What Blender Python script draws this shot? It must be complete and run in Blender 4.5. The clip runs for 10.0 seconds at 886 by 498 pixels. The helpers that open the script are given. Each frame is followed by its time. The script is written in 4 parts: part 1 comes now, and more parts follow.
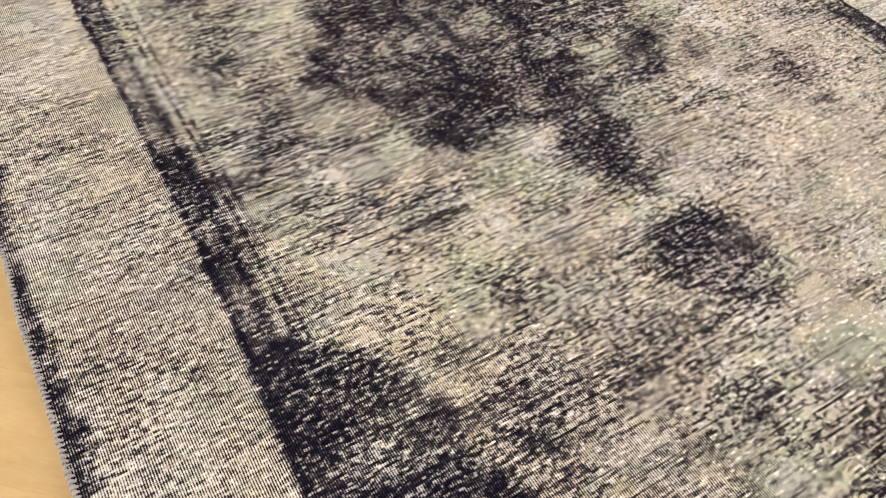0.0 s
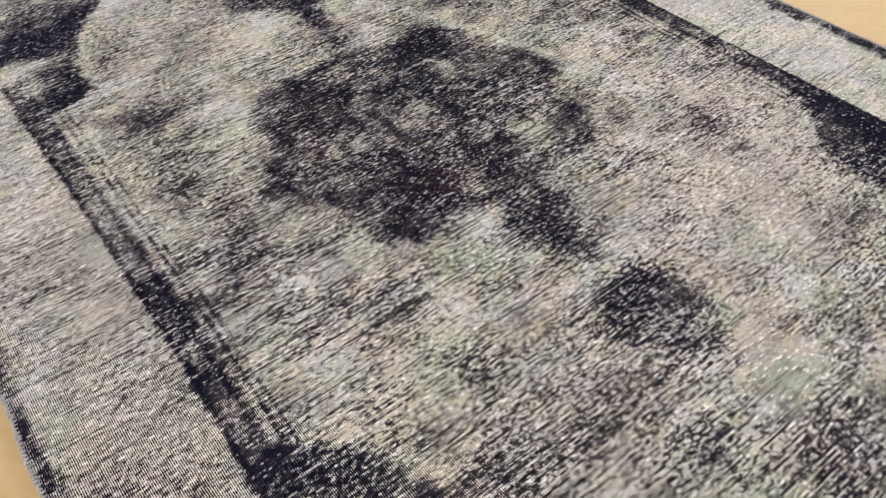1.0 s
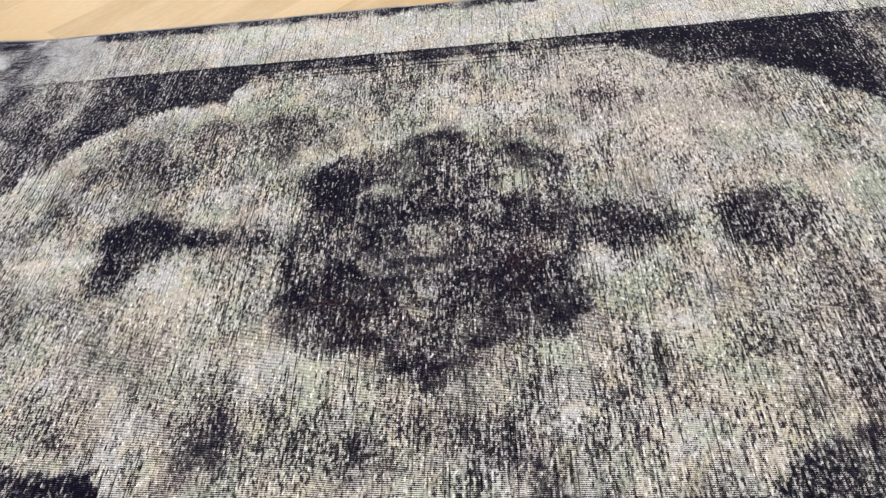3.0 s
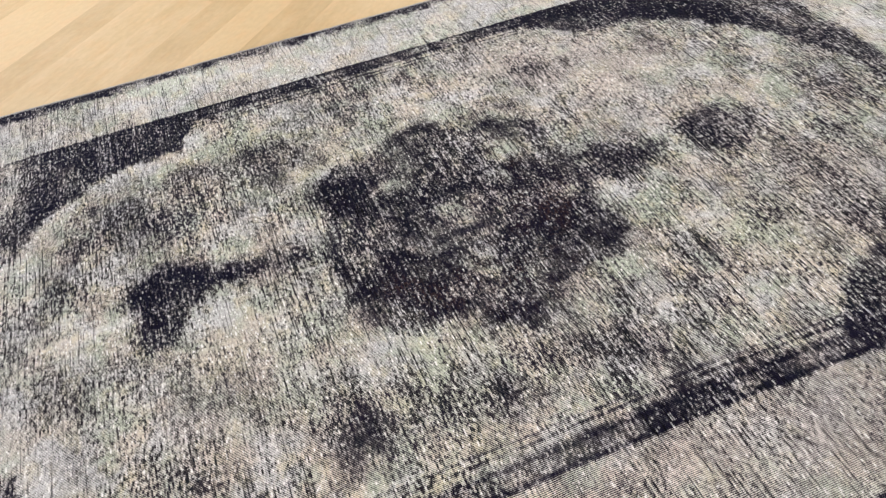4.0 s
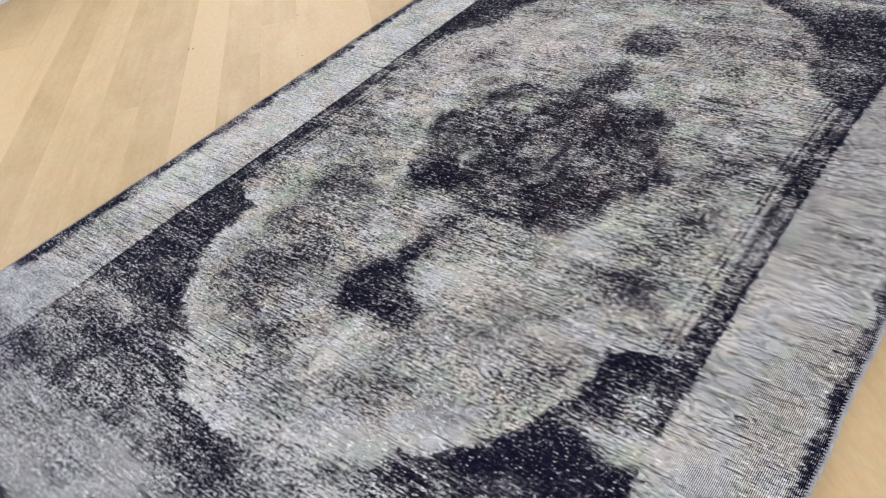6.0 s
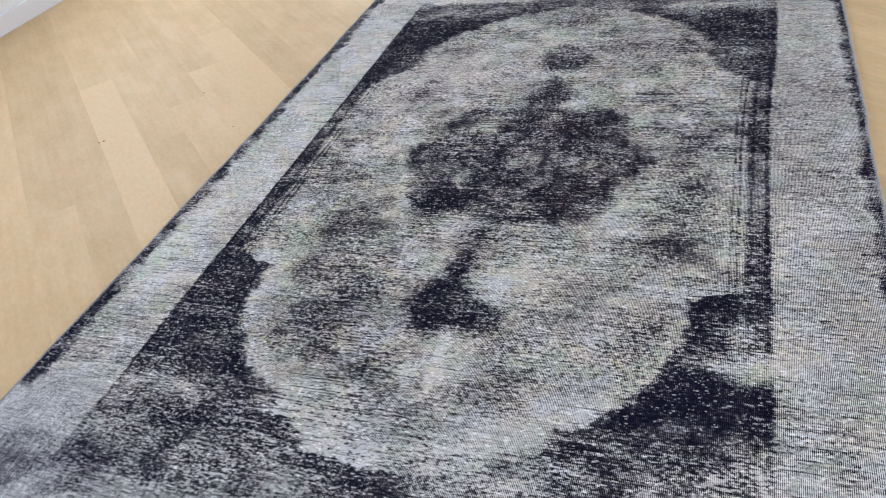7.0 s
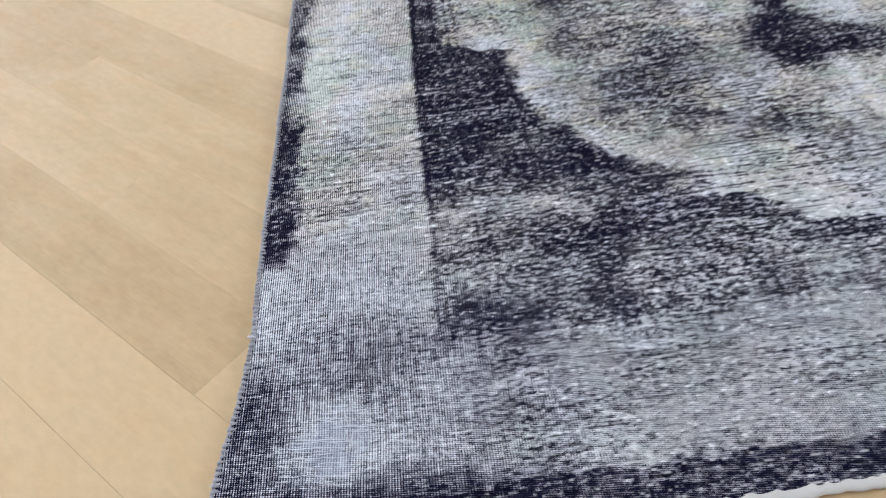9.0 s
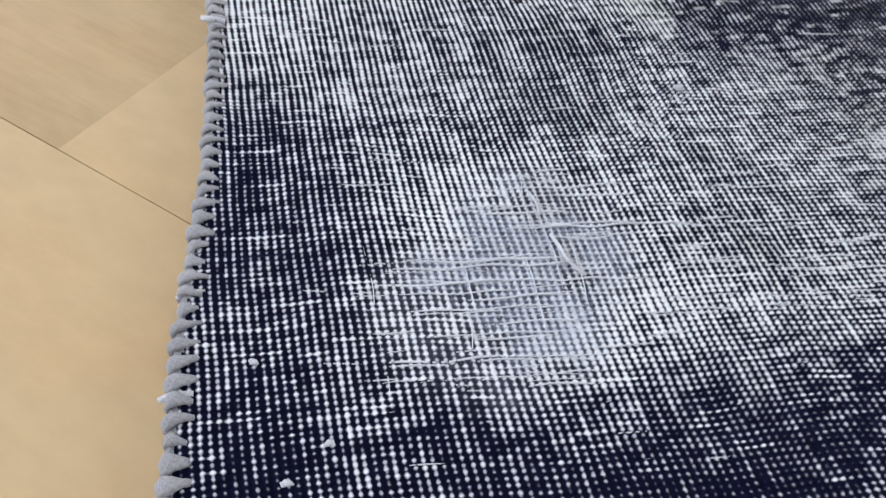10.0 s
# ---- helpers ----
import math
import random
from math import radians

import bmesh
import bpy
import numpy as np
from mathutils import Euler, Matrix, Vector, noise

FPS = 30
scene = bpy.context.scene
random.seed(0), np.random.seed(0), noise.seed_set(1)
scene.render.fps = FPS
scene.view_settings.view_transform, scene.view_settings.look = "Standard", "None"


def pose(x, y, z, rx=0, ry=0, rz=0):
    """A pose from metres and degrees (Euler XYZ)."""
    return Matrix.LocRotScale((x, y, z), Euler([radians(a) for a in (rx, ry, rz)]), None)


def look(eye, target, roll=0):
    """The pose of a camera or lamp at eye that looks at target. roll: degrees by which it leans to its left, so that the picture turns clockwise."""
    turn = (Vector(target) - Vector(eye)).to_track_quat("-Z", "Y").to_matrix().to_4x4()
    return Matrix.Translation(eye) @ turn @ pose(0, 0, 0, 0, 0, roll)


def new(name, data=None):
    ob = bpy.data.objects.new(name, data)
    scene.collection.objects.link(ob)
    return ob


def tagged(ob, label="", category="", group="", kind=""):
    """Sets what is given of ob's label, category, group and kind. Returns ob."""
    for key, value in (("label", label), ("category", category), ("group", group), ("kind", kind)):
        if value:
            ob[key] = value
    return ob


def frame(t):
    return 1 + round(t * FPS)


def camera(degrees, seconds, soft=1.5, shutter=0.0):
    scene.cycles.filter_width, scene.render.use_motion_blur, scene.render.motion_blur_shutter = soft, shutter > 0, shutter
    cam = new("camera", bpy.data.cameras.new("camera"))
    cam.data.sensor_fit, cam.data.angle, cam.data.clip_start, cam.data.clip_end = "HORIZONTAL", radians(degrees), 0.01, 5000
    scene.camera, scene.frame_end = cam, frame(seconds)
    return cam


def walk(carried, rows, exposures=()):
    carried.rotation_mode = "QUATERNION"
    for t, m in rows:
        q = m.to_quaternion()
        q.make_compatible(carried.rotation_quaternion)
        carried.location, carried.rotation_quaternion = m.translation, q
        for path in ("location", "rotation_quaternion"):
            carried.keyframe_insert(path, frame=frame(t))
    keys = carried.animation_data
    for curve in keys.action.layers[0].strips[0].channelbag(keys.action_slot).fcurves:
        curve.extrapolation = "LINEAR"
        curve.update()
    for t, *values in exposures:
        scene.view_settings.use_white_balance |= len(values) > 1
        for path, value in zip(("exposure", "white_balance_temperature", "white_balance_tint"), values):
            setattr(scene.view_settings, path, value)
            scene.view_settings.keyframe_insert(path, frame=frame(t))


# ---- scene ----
# --- camera and walk ---
cam = camera(59.5, 10.0, soft=1.2, shutter=0.15)
PATH = [
    (0, (-0.847, -1.134, 0.923), (-0.414, -0.488, 0.000), 3.58),
    (0.5, (-0.842, -1.211, 0.989), (-0.373, -0.406, 0.000), 1.19),
    (1, (-0.835, -1.159, 1.059), (-0.244, -0.358, 0.000), -2.02),
    (1.5, (-0.914, -0.947, 1.122), (-0.131, -0.300, 0.000), -4.24),
    (2, (-0.964, -0.675, 1.120), (-0.031, -0.228, 0.000), -6.17),
    (2.5, (-1.072, -0.386, 1.121), (-0.029, -0.074, 0.000), -8.50),
    (2.7, (-1.150, -0.315, 1.137), (-0.050, -0.056, 0.000), -9.05),
    (3.8, (-1.304, 0.323, 1.183), (-0.143, 0.065, 0.000), -6.84),
    (4, (-1.335, 0.425, 1.190), (-0.140, 0.078, 0.000), -7.70),
    (4.5, (-1.429, 0.701, 1.211), (-0.222, 0.109, 0.000), -8.51),
    (5, (-1.299, 1.003, 1.139), (-0.226, 0.335, 0.000), -9.31),
    (5.5, (-1.178, 1.274, 1.163), (-0.166, 0.478, 0.000), -10.41),
    (6, (-1.084, 1.543, 1.231), (-0.056, 0.476, 0.000), -10.87),
    (6.2, (-0.996, 1.622, 1.207), (-0.020, 0.481, 0.000), -10.96),
    (7.3, (-0.472, 2.073, 1.267), (0.083, 0.443, 0.000), -10.95),
    (7.5, (-0.372, 2.113, 1.243), (0.094, 0.437, 0.000), -10.60),
    (8, (-0.052, 2.092, 1.162), (0.233, 0.442, 0.000), -11.13),
    (8.5, (0.341, 2.090, 1.056), (0.482, 0.767, 0.000), -10.93),
    (9, (0.678, 1.921, 0.837), (0.712, 1.097, 0.000), -9.45),
    (9.2, (0.795, 1.811, 0.711), (0.791, 1.167, 0.000), -6.91),
    (9.4, (0.867, 1.732, 0.552), (0.837, 1.237, 0.000), -4.03),
    (9.5, (0.904, 1.700, 0.478), (0.858, 1.286, 0.000), -1.04),
    (9.6, (0.926, 1.691, 0.409), (0.872, 1.318, 0.000), 0.20),
    (9.8, (0.980, 1.616, 0.312), (0.898, 1.364, 0.000), 8.18),
    (10, (0.980, 1.589, 0.258), (0.907, 1.391, 0.000), 9.12),
]
EXPOSURES = [
    (0.0, 0.28, 8050, 15),
    (0.5, 0.04, 7450, 15),
    (1.2, 0.13, 6880, 13),
    (2.5, 0.24, 6780, 12),
    (4.5, 0.13, 6850, 13),
    (6.0, 0.05, 6200, 13),
    (7.5, -0.12, 5900, 12),
    (8.5, 0.07, 5850, 12),
    (9.0, 0.04, 5800, 12),
    (10.0, -0.02, 6000, 12),
]
walk(cam, [(t, look(eye, target, roll)) for t, eye, target, roll in PATH], EXPOSURES)

# --- the room: rug centred at the origin, its long side along y ---
HALF_W, HALF_L, PILE = 1.0, 1.528, 0.008        # rug, metres
X0, X1, Y0, Y1, ROOM_H = -3.7, 3.13, -4.4, 4.9, 2.6
FLOOR_Z = -PILE
ADDED_WINDOWS = [(-2.9, -0.5), (0.4, 2.8)]            # added, unseen openings in the west and east walls, along y
ADDED_SOUTH = (0.9, 2.9)                              # added, unseen opening in the south wall, along x
SILL, HEAD = 0.75, 2.3

# --- world and light ---
world = bpy.data.worlds.new("sky")
scene.world = world
world.use_nodes = True
wn = world.node_tree.nodes
sky = wn.new("ShaderNodeTexSky")
sky.sky_type, sky.sun_disc = "NISHITA", False
sky.sun_elevation, sky.sun_rotation = radians(40), radians(120)
world.node_tree.links.new(sky.outputs[0], wn["Background"].inputs[0])
wn["Background"].inputs[1].default_value = 0.1
# area lamps in unseen window openings, added to light rug and floor
ADDED_WATTS = 58.0
ADDED_LIGHTS = [((X0 - 0.02, (a + b) / 2), (X0 * 0.2, (a + b) / 2), b - a, 1.10 * (0.85 if a < 0 else 1.18)) for a, b in ADDED_WINDOWS]
ADDED_LIGHTS += [((X1 + 0.02, (a + b) / 2), (X1 * 0.2, (a + b) / 2), b - a, 0.72 * (0.85 if a < 0 else 1.18)) for a, b in ADDED_WINDOWS]
ADDED_LIGHTS += [(((ADDED_SOUTH[0] + ADDED_SOUTH[1]) / 2, Y0 - 0.02), ((ADDED_SOUTH[0] + ADDED_SOUTH[1]) / 2, Y0 * 0.2), ADDED_SOUTH[1] - ADDED_SOUTH[0], 0.75)]
for (x, y), (tx, ty), wide, share in ADDED_LIGHTS:
    lamp = bpy.data.lights.new("added_window_light", "AREA")
    lamp.shape, lamp.size, lamp.size_y = "RECTANGLE", wide - 0.1, HEAD - SILL - 0.1
    lamp.energy, lamp.color = ADDED_WATTS * share, (0.93, 0.97, 1.0)
    ob = new("added_window_light", lamp)
    ob.matrix_world = look((x, y, (SILL + HEAD) / 2), (tx, ty, 0.6))


# --- material helpers ---
class Nodes:
    """A short way to write node trees."""

    def __init__(self, name):
        self.mat = bpy.data.materials.new(name)
        self.mat.use_nodes = True
        self.tree = self.mat.node_tree
        self.bsdf = self.tree.nodes["Principled BSDF"]

    def add(self, kind, **values):
        node = self.tree.nodes.new(kind)
        for key, value in values.items():
            setattr(node, key, value)
        return node

    def put(self, value, socket):
        if isinstance(value, (int, float)):
            socket.default_value = value
        elif isinstance(value, tuple):
            socket.default_value = value if len(value) == len(socket.default_value) else (*value, 1.0)
        else:
            self.tree.links.new(value, socket)

    def math(self, op, a, b=0.0, c=0.0, clamp=False):
        node = self.add("ShaderNodeMath", operation=op, use_clamp=clamp)
        for value, socket in zip((a, b, c), node.inputs):
            self.put(value, socket)
        return node.outputs[0]

    def mix(self, f, a, b, blend="MIX"):
        node = self.add("ShaderNodeMix", data_type="RGBA", blend_type=blend)
        self.put(f, node.inputs[0]), self.put(a, node.inputs[6]), self.put(b, node.inputs[7])
        return node.outputs[2]

    def step(self, value, low, high):
        node = self.add("ShaderNodeMapRange", interpolation_type="SMOOTHSTEP")
        self.put(value, node.inputs[0]), self.put(low, node.inputs[1]), self.put(high, node.inputs[2])
        return node.outputs[0]

    def range(self, value, low, high, to_low, to_high):
        node = self.add("ShaderNodeMapRange")
        for v, i in zip((value, low, high, to_low, to_high), range(5)):
            self.put(v, node.inputs[i])
        return node.outputs[0]

    def where(self):
        return self.add("ShaderNodeTexCoord").outputs["Object"]

    def moved(self, vector, scale=(1, 1, 1), turn=0.0, shift=(0, 0, 0)):
        node = self.add("ShaderNodeMapping")
        self.put(vector, node.inputs[0])
        node.inputs[1].default_value, node.inputs[2].default_value, node.inputs[3].default_value = shift, (0, 0, turn), scale
        return node.outputs[0]

    def noise(self, vector, scale=1.0, detail=2.0, rough=0.5):
        node = self.add("ShaderNodeTexNoise")
        self.put(vector, node.inputs["Vector"])
        node.inputs["Scale"].default_value, node.inputs["Detail"].default_value, node.inputs["Roughness"].default_value = scale, detail, rough
        return node.outputs[0]

    def attribute(self, name):
        return self.add("ShaderNodeAttribute", attribute_name=name).outputs["Fac"]

    def bump(self, height, strength, distance):
        node = self.add("ShaderNodeBump")
        self.put(height, node.inputs["Height"])
        node.inputs["Strength"].default_value, node.inputs["Distance"].default_value = strength, distance
        self.tree.links.new(node.outputs[0], self.bsdf.inputs["Normal"])

    def done(self, colour, rough, sheen=0.0, specular=0.5):
        self.put(colour, self.bsdf.inputs["Base Color"])
        self.put(rough, self.bsdf.inputs["Roughness"])
        self.bsdf.inputs["Specular IOR Level"].default_value = specular
        self.bsdf.inputs["Sheen Weight"].default_value = sheen
        return self.mat


def plain(name, colour, rough=0.6, grain=300.0, spread=0.12, relief=0.0004):
    """A painted, plastic or plaster surface with faint blotches and a fine grain."""
    n = Nodes(name)
    at = n.where()
    big, fine = n.noise(at, 2.3, 3.0), n.noise(at, grain, 2.0)
    value = n.math("ADD", n.math("MULTIPLY", big, 0.7), n.math("MULTIPLY", fine, 0.3))
    low, high = tuple(c * (1 - spread) for c in colour), tuple(min(1.0, c * (1 + spread)) for c in colour)
    n.bump(fine, 0.4, relief)
    return n.done(n.mix(n.range(value, 0.3, 0.7, 0.0, 1.0), low, high), n.range(big, 0.3, 0.7, rough - 0.06, rough + 0.06))


BOARD_TURN = radians(136.6)                     # the boards' direction in plan


def oak():
    """Varnished pale oak; the grain runs along the boards, and each board has its own tone."""
    n = Nodes("varnished_oak")
    tone = n.attribute("tone")
    at = n.add("ShaderNodeNewGeometry").outputs["Position"]
    along = n.moved(at, turn=-BOARD_TURN)
    slid = n.add("ShaderNodeVectorMath", operation="ADD")
    combine = n.add("ShaderNodeCombineXYZ")
    n.put(n.math("MULTIPLY", tone, 57.0), combine.inputs[0]), n.put(n.math("MULTIPLY", tone, 31.0), combine.inputs[1])
    n.put(along, slid.inputs[0]), n.put(combine.outputs[0], slid.inputs[1])
    own = slid.outputs[0]
    flame = n.noise(n.moved(own, (1.6, 16.0, 1.0)), 1.0, 4.0, 0.6)
    rings = n.add("ShaderNodeTexWave", wave_type="BANDS", bands_direction="Y")
    n.put(n.moved(own, (0.5, 9.0, 1.0)), rings.inputs["Vector"])
    rings.inputs["Scale"].default_value, rings.inputs["Distortion"].default_value, rings.inputs["Detail"].default_value = 1.0, 7.0, 3.0
    pores = n.noise(n.moved(own, (26.0, 330.0, 1.0)), 1.0, 3.0, 0.7)
    cloud = n.noise(n.moved(own, (4.0, 9.0, 1.0)), 1.0, 4.0, 0.6)
    pale, deep = (0.615, 0.455, 0.259), (0.45, 0.318, 0.164)
    v = n.math("ADD", n.math("MULTIPLY", flame, 0.5), n.math("MULTIPLY", rings.outputs["Fac"], 0.07))
    v = n.math("ADD", v, n.math("MULTIPLY", n.math("SUBTRACT", 0.5, tone), 1.2))
    v = n.math("ADD", v, n.math("MULTIPLY", n.math("SUBTRACT", pores, 0.5), 0.5))
    v = n.math("ADD", v, n.math("MULTIPLY", n.math("SUBTRACT", cloud, 0.5), 0.9))
    colour = n.mix(n.range(v, 0.0, 0.85, 0.0, 1.0), pale, deep)
    fleck = n.noise(n.moved(own, (38.0, 70.0, 1.0)), 1.0, 3.0, 0.6)
    blush = n.noise(n.moved(own, (11.0, 19.0, 1.0), shift=(3, 8, 0)), 1.0, 3.0, 0.6)
    colour = n.mix(n.range(blush, 0.45, 0.72, 0.0, 0.5), colour, n.mix(1.0, colour, (1.06, 0.93, 0.86), "MULTIPLY"))
    colour = n.mix(n.range(fleck, 0.35, 0.65, 0.0, 1.0), n.mix(1.0, colour, (0.955, 0.95, 0.94), "MULTIPLY"), n.mix(1.0, colour, (1.03, 1.03, 1.02), "MULTIPLY"))
    n.bump(pores, 0.25, 0.0003)
    return n.done(colour, n.range(cloud, 0.3, 0.7, 0.46, 0.60), specular=0.25)


WARP, WEFT, ROW = 0.0034, 0.0027, 0.0037        # thread and knot row pitch, metres


def rug_wool():
    """A sheared, over-dyed wool rug: 'dark' says how much dyed pile is left, 'bare' how far the weave is laid open."""
    n = Nodes("distressed_wool")
    at = n.where()
    split = n.add("ShaderNodeSeparateXYZ")
    n.put(at, split.inputs[0])
    dark, bare = n.attribute("dark"), n.attribute("bare")
    # threads: the warps fan out and waver a little
    sway = n.noise(at, 9.0, 2.0)
    x = n.math("ADD", split.outputs[0], n.math("MULTIPLY", sway, 0.006))
    y = n.math("ADD", split.outputs[1], n.math("MULTIPLY", n.noise(n.moved(at, (5.0, 1.5, 1.0), shift=(4, 7, 0)), 1.0, 2.0), 0.03))
    y = n.math("ADD", y, n.math("MULTIPLY", split.outputs[0], 0.12))
    warp = n.math("COSINE", n.math("MULTIPLY", x, 2 * math.pi / WARP))
    weft = n.math("COSINE", n.math("MULTIPLY", y, 2 * math.pi / WEFT))
    knots = n.math("ADD", n.math("MULTIPLY", warp, 0.38), n.math("MULTIPLY", weft, n.math("ADD", n.range(bare, 0.5, 0.95, 0.07, 0.20), n.math("MULTIPLY", n.range(split.outputs[1], 1.22, 1.36, 0.0, 0.20), n.range(split.outputs[0], 0.60, 0.78, 1.0, 0.0)))))     # about -0.5 .. 0.5
    # pile: knots stand in straight rows along x; every row has its own run of pale and dark dashes
    cloud = n.noise(n.moved(at, (9.0, 13.0, 1.0)), 1.0, 3.0, 0.55)
    lined = n.noise(n.moved(at, (3.0, 2.0, 1.0), shift=(5, 5, 0)), 1.0, 2.0)
    drift = n.noise(n.moved(at, (1.3, 0.8, 1.0), shift=(1, 3, 0)), 1.0, 1.0)
    lay = n.math("ADD", split.outputs[1], n.math("MULTIPLY", drift, 0.005))

    def along_row(length, pitch, between, shift):
        row = n.math("FLOOR", n.math("DIVIDE", lay, pitch))
        vector = n.add("ShaderNodeCombineXYZ")
        n.put(n.math("DIVIDE", split.outputs[0], length), vector.inputs[0])
        n.put(n.math("MULTIPLY", row, between), vector.inputs[1])
        vector.inputs[2].default_value = shift
        return vector.outputs[0]

    long = n.noise(along_row(0.24, ROW, 5.3, 0.0), 1.0, 2.0, 0.6)
    dash = n.noise(along_row(0.026, ROW, 5.3, 7.0), 1.0, 1.0, 0.5)
    short = n.noise(along_row(0.011, ROW, 0.9, 3.0), 1.0, 2.0, 0.6)
    furrow_shade = n.noise(along_row(0.16, 0.0026, 7.7, 5.0), 1.0, 2.0, 0.7)
    broad = n.noise(n.moved(at, (18.0, 70.0, 1.0), shift=(2, 9, 0)), 1.0, 3.0, 0.6)
    fine = n.noise(n.moved(at, (260.0, 460.0, 1.0), shift=(3, 1, 0)), 1.0, 2.0, 0.6)
    tuft = n.noise(n.moved(at, (85.0, 150.0, 1.0), shift=(1, 5, 0)), 1.0, 3.0, 0.65)

    def about(value, k):
        return n.math("MULTIPLY", n.math("SUBTRACT", value, 0.5), k)

    # towards the worn end the pile is left in clumps, elsewhere in rows
    clump = n.range(split.outputs[1], 1.0, 1.2, 1.0, 0.80)
    pile = n.math("ADD", n.math("MULTIPLY", about(dash, 0.78), clump), about(short, 0.95))
    pile = n.math("ADD", pile, n.math("MULTIPLY", about(tuft, 1.05), n.range(split.outputs[1], 1.0, 1.2, 1.0, 1.3)))
    pile = n.math("ADD", pile, about(fine, 0.45))
    pile = n.math("ADD", pile, about(broad, 0.52))
    pile = n.math("ADD", pile, n.math("MULTIPLY", n.math("MULTIPLY", about(long, 0.86), clump), n.range(lined, 0.42, 0.60, 0.45, 1.0)))
    keep = n.range(bare, 0.5, 0.95, 1.0, 0.45)
    # some stretches are worn smooth, others still stand in tufts
    calm = n.noise(n.moved(at, (5.0, 6.0, 1.0), shift=(6, 3, 0)), 1.0, 3.0, 0.55)
    pile = n.math("MULTIPLY", n.math("MULTIPLY", pile, keep), n.range(calm, 0.38, 0.58, 0.55, 1.3))
    weave = n.math("MULTIPLY", knots, n.math("ADD", n.math("MULTIPLY", bare, 0.80), 0.30))
    # single threads fray: some warps and wefts run thick and pale, others are gone
    fray = n.math("ADD", about(n.noise(n.moved(at, (230.0, 22.0, 1.0), shift=(3, 3, 0)), 1.0, 2.0), 0.9), about(n.noise(n.moved(at, (26.0, 300.0, 1.0), shift=(6, 1, 0)), 1.0, 2.0), 0.9))
    weave = n.math("ADD", weave, n.math("MULTIPLY", fray, n.range(bare, 0.55, 0.9, 0.0, 1.0)))
    # every knot of the open weave differs from its neighbours, and some wefts are bare for a hand's width
    knot_row = n.math("ROUND", n.math("DIVIDE", y, WEFT))
    cell = n.add("ShaderNodeCombineXYZ")
    n.put(n.math("ROUND", n.math("DIVIDE", x, WARP)), cell.inputs[0]), n.put(knot_row, cell.inputs[1])
    chance = n.add("ShaderNodeTexWhiteNoise", noise_dimensions="2D")
    n.put(cell.outputs[0], chance.inputs["Vector"])
    odd = chance.outputs["Value"]
    thread = n.add("ShaderNodeCombineXYZ")
    n.put(n.math("DIVIDE", x, 0.030), thread.inputs[0]), n.put(n.math("MULTIPLY", knot_row, 5.3), thread.inputs[1])
    stripped = n.step(n.noise(thread.outputs[0], 1.0, 2.0, 0.6), 0.58, 0.68)
    stripped = n.math("MULTIPLY", stripped, n.range(weft, -0.2, 0.7, 0.0, 0.42))
    single = n.math("ADD", about(odd, 0.26), stripped)
    weave = n.math("ADD", weave, n.math("MULTIPLY", single, n.range(bare, 0.6, 0.9, 0.0, 1.0)))
    level = n.math("ADD", n.math("ADD", pile, weave), about(cloud, -0.5))
    show = n.math("SUBTRACT", n.math("ADD", level, 0.5), dark)            # > 0: pale foundation
    crisp = n.range(bare, 0.6, 0.95, 0.52, 0.42)
    mask = n.math("ADD", n.math("MULTIPLY", n.step(show, -0.34, 0.42), n.math("SUBTRACT", 1.0, crisp)), n.math("MULTIPLY", n.step(show, -0.09, 0.12), crisp))
    # colours: bleached ground in drifting tints, dye from charcoal to navy, bright fibre tips and painted furrow shade
    hue = n.noise(n.moved(at, (7.0, 8.0, 1.0), shift=(9, 2, 0)), 1.0, 4.0, 0.6)
    hue2 = n.noise(n.moved(at, (9.0, 6.0, 1.0), shift=(2, 8, 0)), 1.0, 4.0, 0.6)
    hue3 = n.noise(n.moved(at, (16.0, 22.0, 1.0), shift=(7, 7, 0)), 1.0, 3.0, 0.6)
    pale = n.mix(n.range(hue, 0.42, 0.56, 0.0, 1.0), (0.58, 0.645, 0.555), (0.76, 0.695, 0.63))
    pale = n.mix(n.range(hue2, 0.47, 0.60, 0.0, 0.9), pale, (0.73, 0.745, 0.79))
    pale = n.mix(n.range(hue3, 0.53, 0.66, 0.0, 0.6), pale, (0.79, 0.72, 0.53))
    pale = n.mix(n.math("MULTIPLY", n.attribute("olive"), 0.55), pale, (0.55, 0.57, 0.42))
    pale = n.mix(n.math("MULTIPLY", n.attribute("rose"), 0.75), pale, (0.76, 0.675, 0.655))
    grain = n.math("ADD", n.math("MULTIPLY", short, 0.5), n.math("MULTIPLY", fine, 0.5))
    pale = n.mix(n.range(grain, 0.38, 0.62, 0.0, 1.0), n.mix(1.0, pale, (0.72, 0.72, 0.72), "MULTIPLY"), n.mix(1.0, pale, (1.14, 1.14, 1.14), "MULTIPLY"))
    pale = n.mix(n.math("MULTIPLY", bare, 0.4), pale, (0.78, 0.78, 0.79))
    pale = n.mix(n.range(bare, 0.6, 0.95, 0.0, 0.75), pale, (0.87, 0.90, 0.94))
    pale = n.mix(n.range(split.outputs[1], 0.85, 1.20, 0.0, 0.6), pale, (0.73, 0.745, 0.80))
    stain = n.range(dark, 0.50, 0.75, 0.0, 0.6)
    pale = n.mix(stain, pale, (0.52, 0.50, 0.60))
    deep = n.step(dark, 0.50, 0.80)
    worn = n.mix(n.range(hue2, 0.40, 0.60, 0.0, 1.0), (0.026, 0.019, 0.040), (0.030, 0.024, 0.029))
    worn = n.mix(n.range(hue3, 0.50, 0.66, 0.0, 0.8), worn, (0.018, 0.027, 0.030))
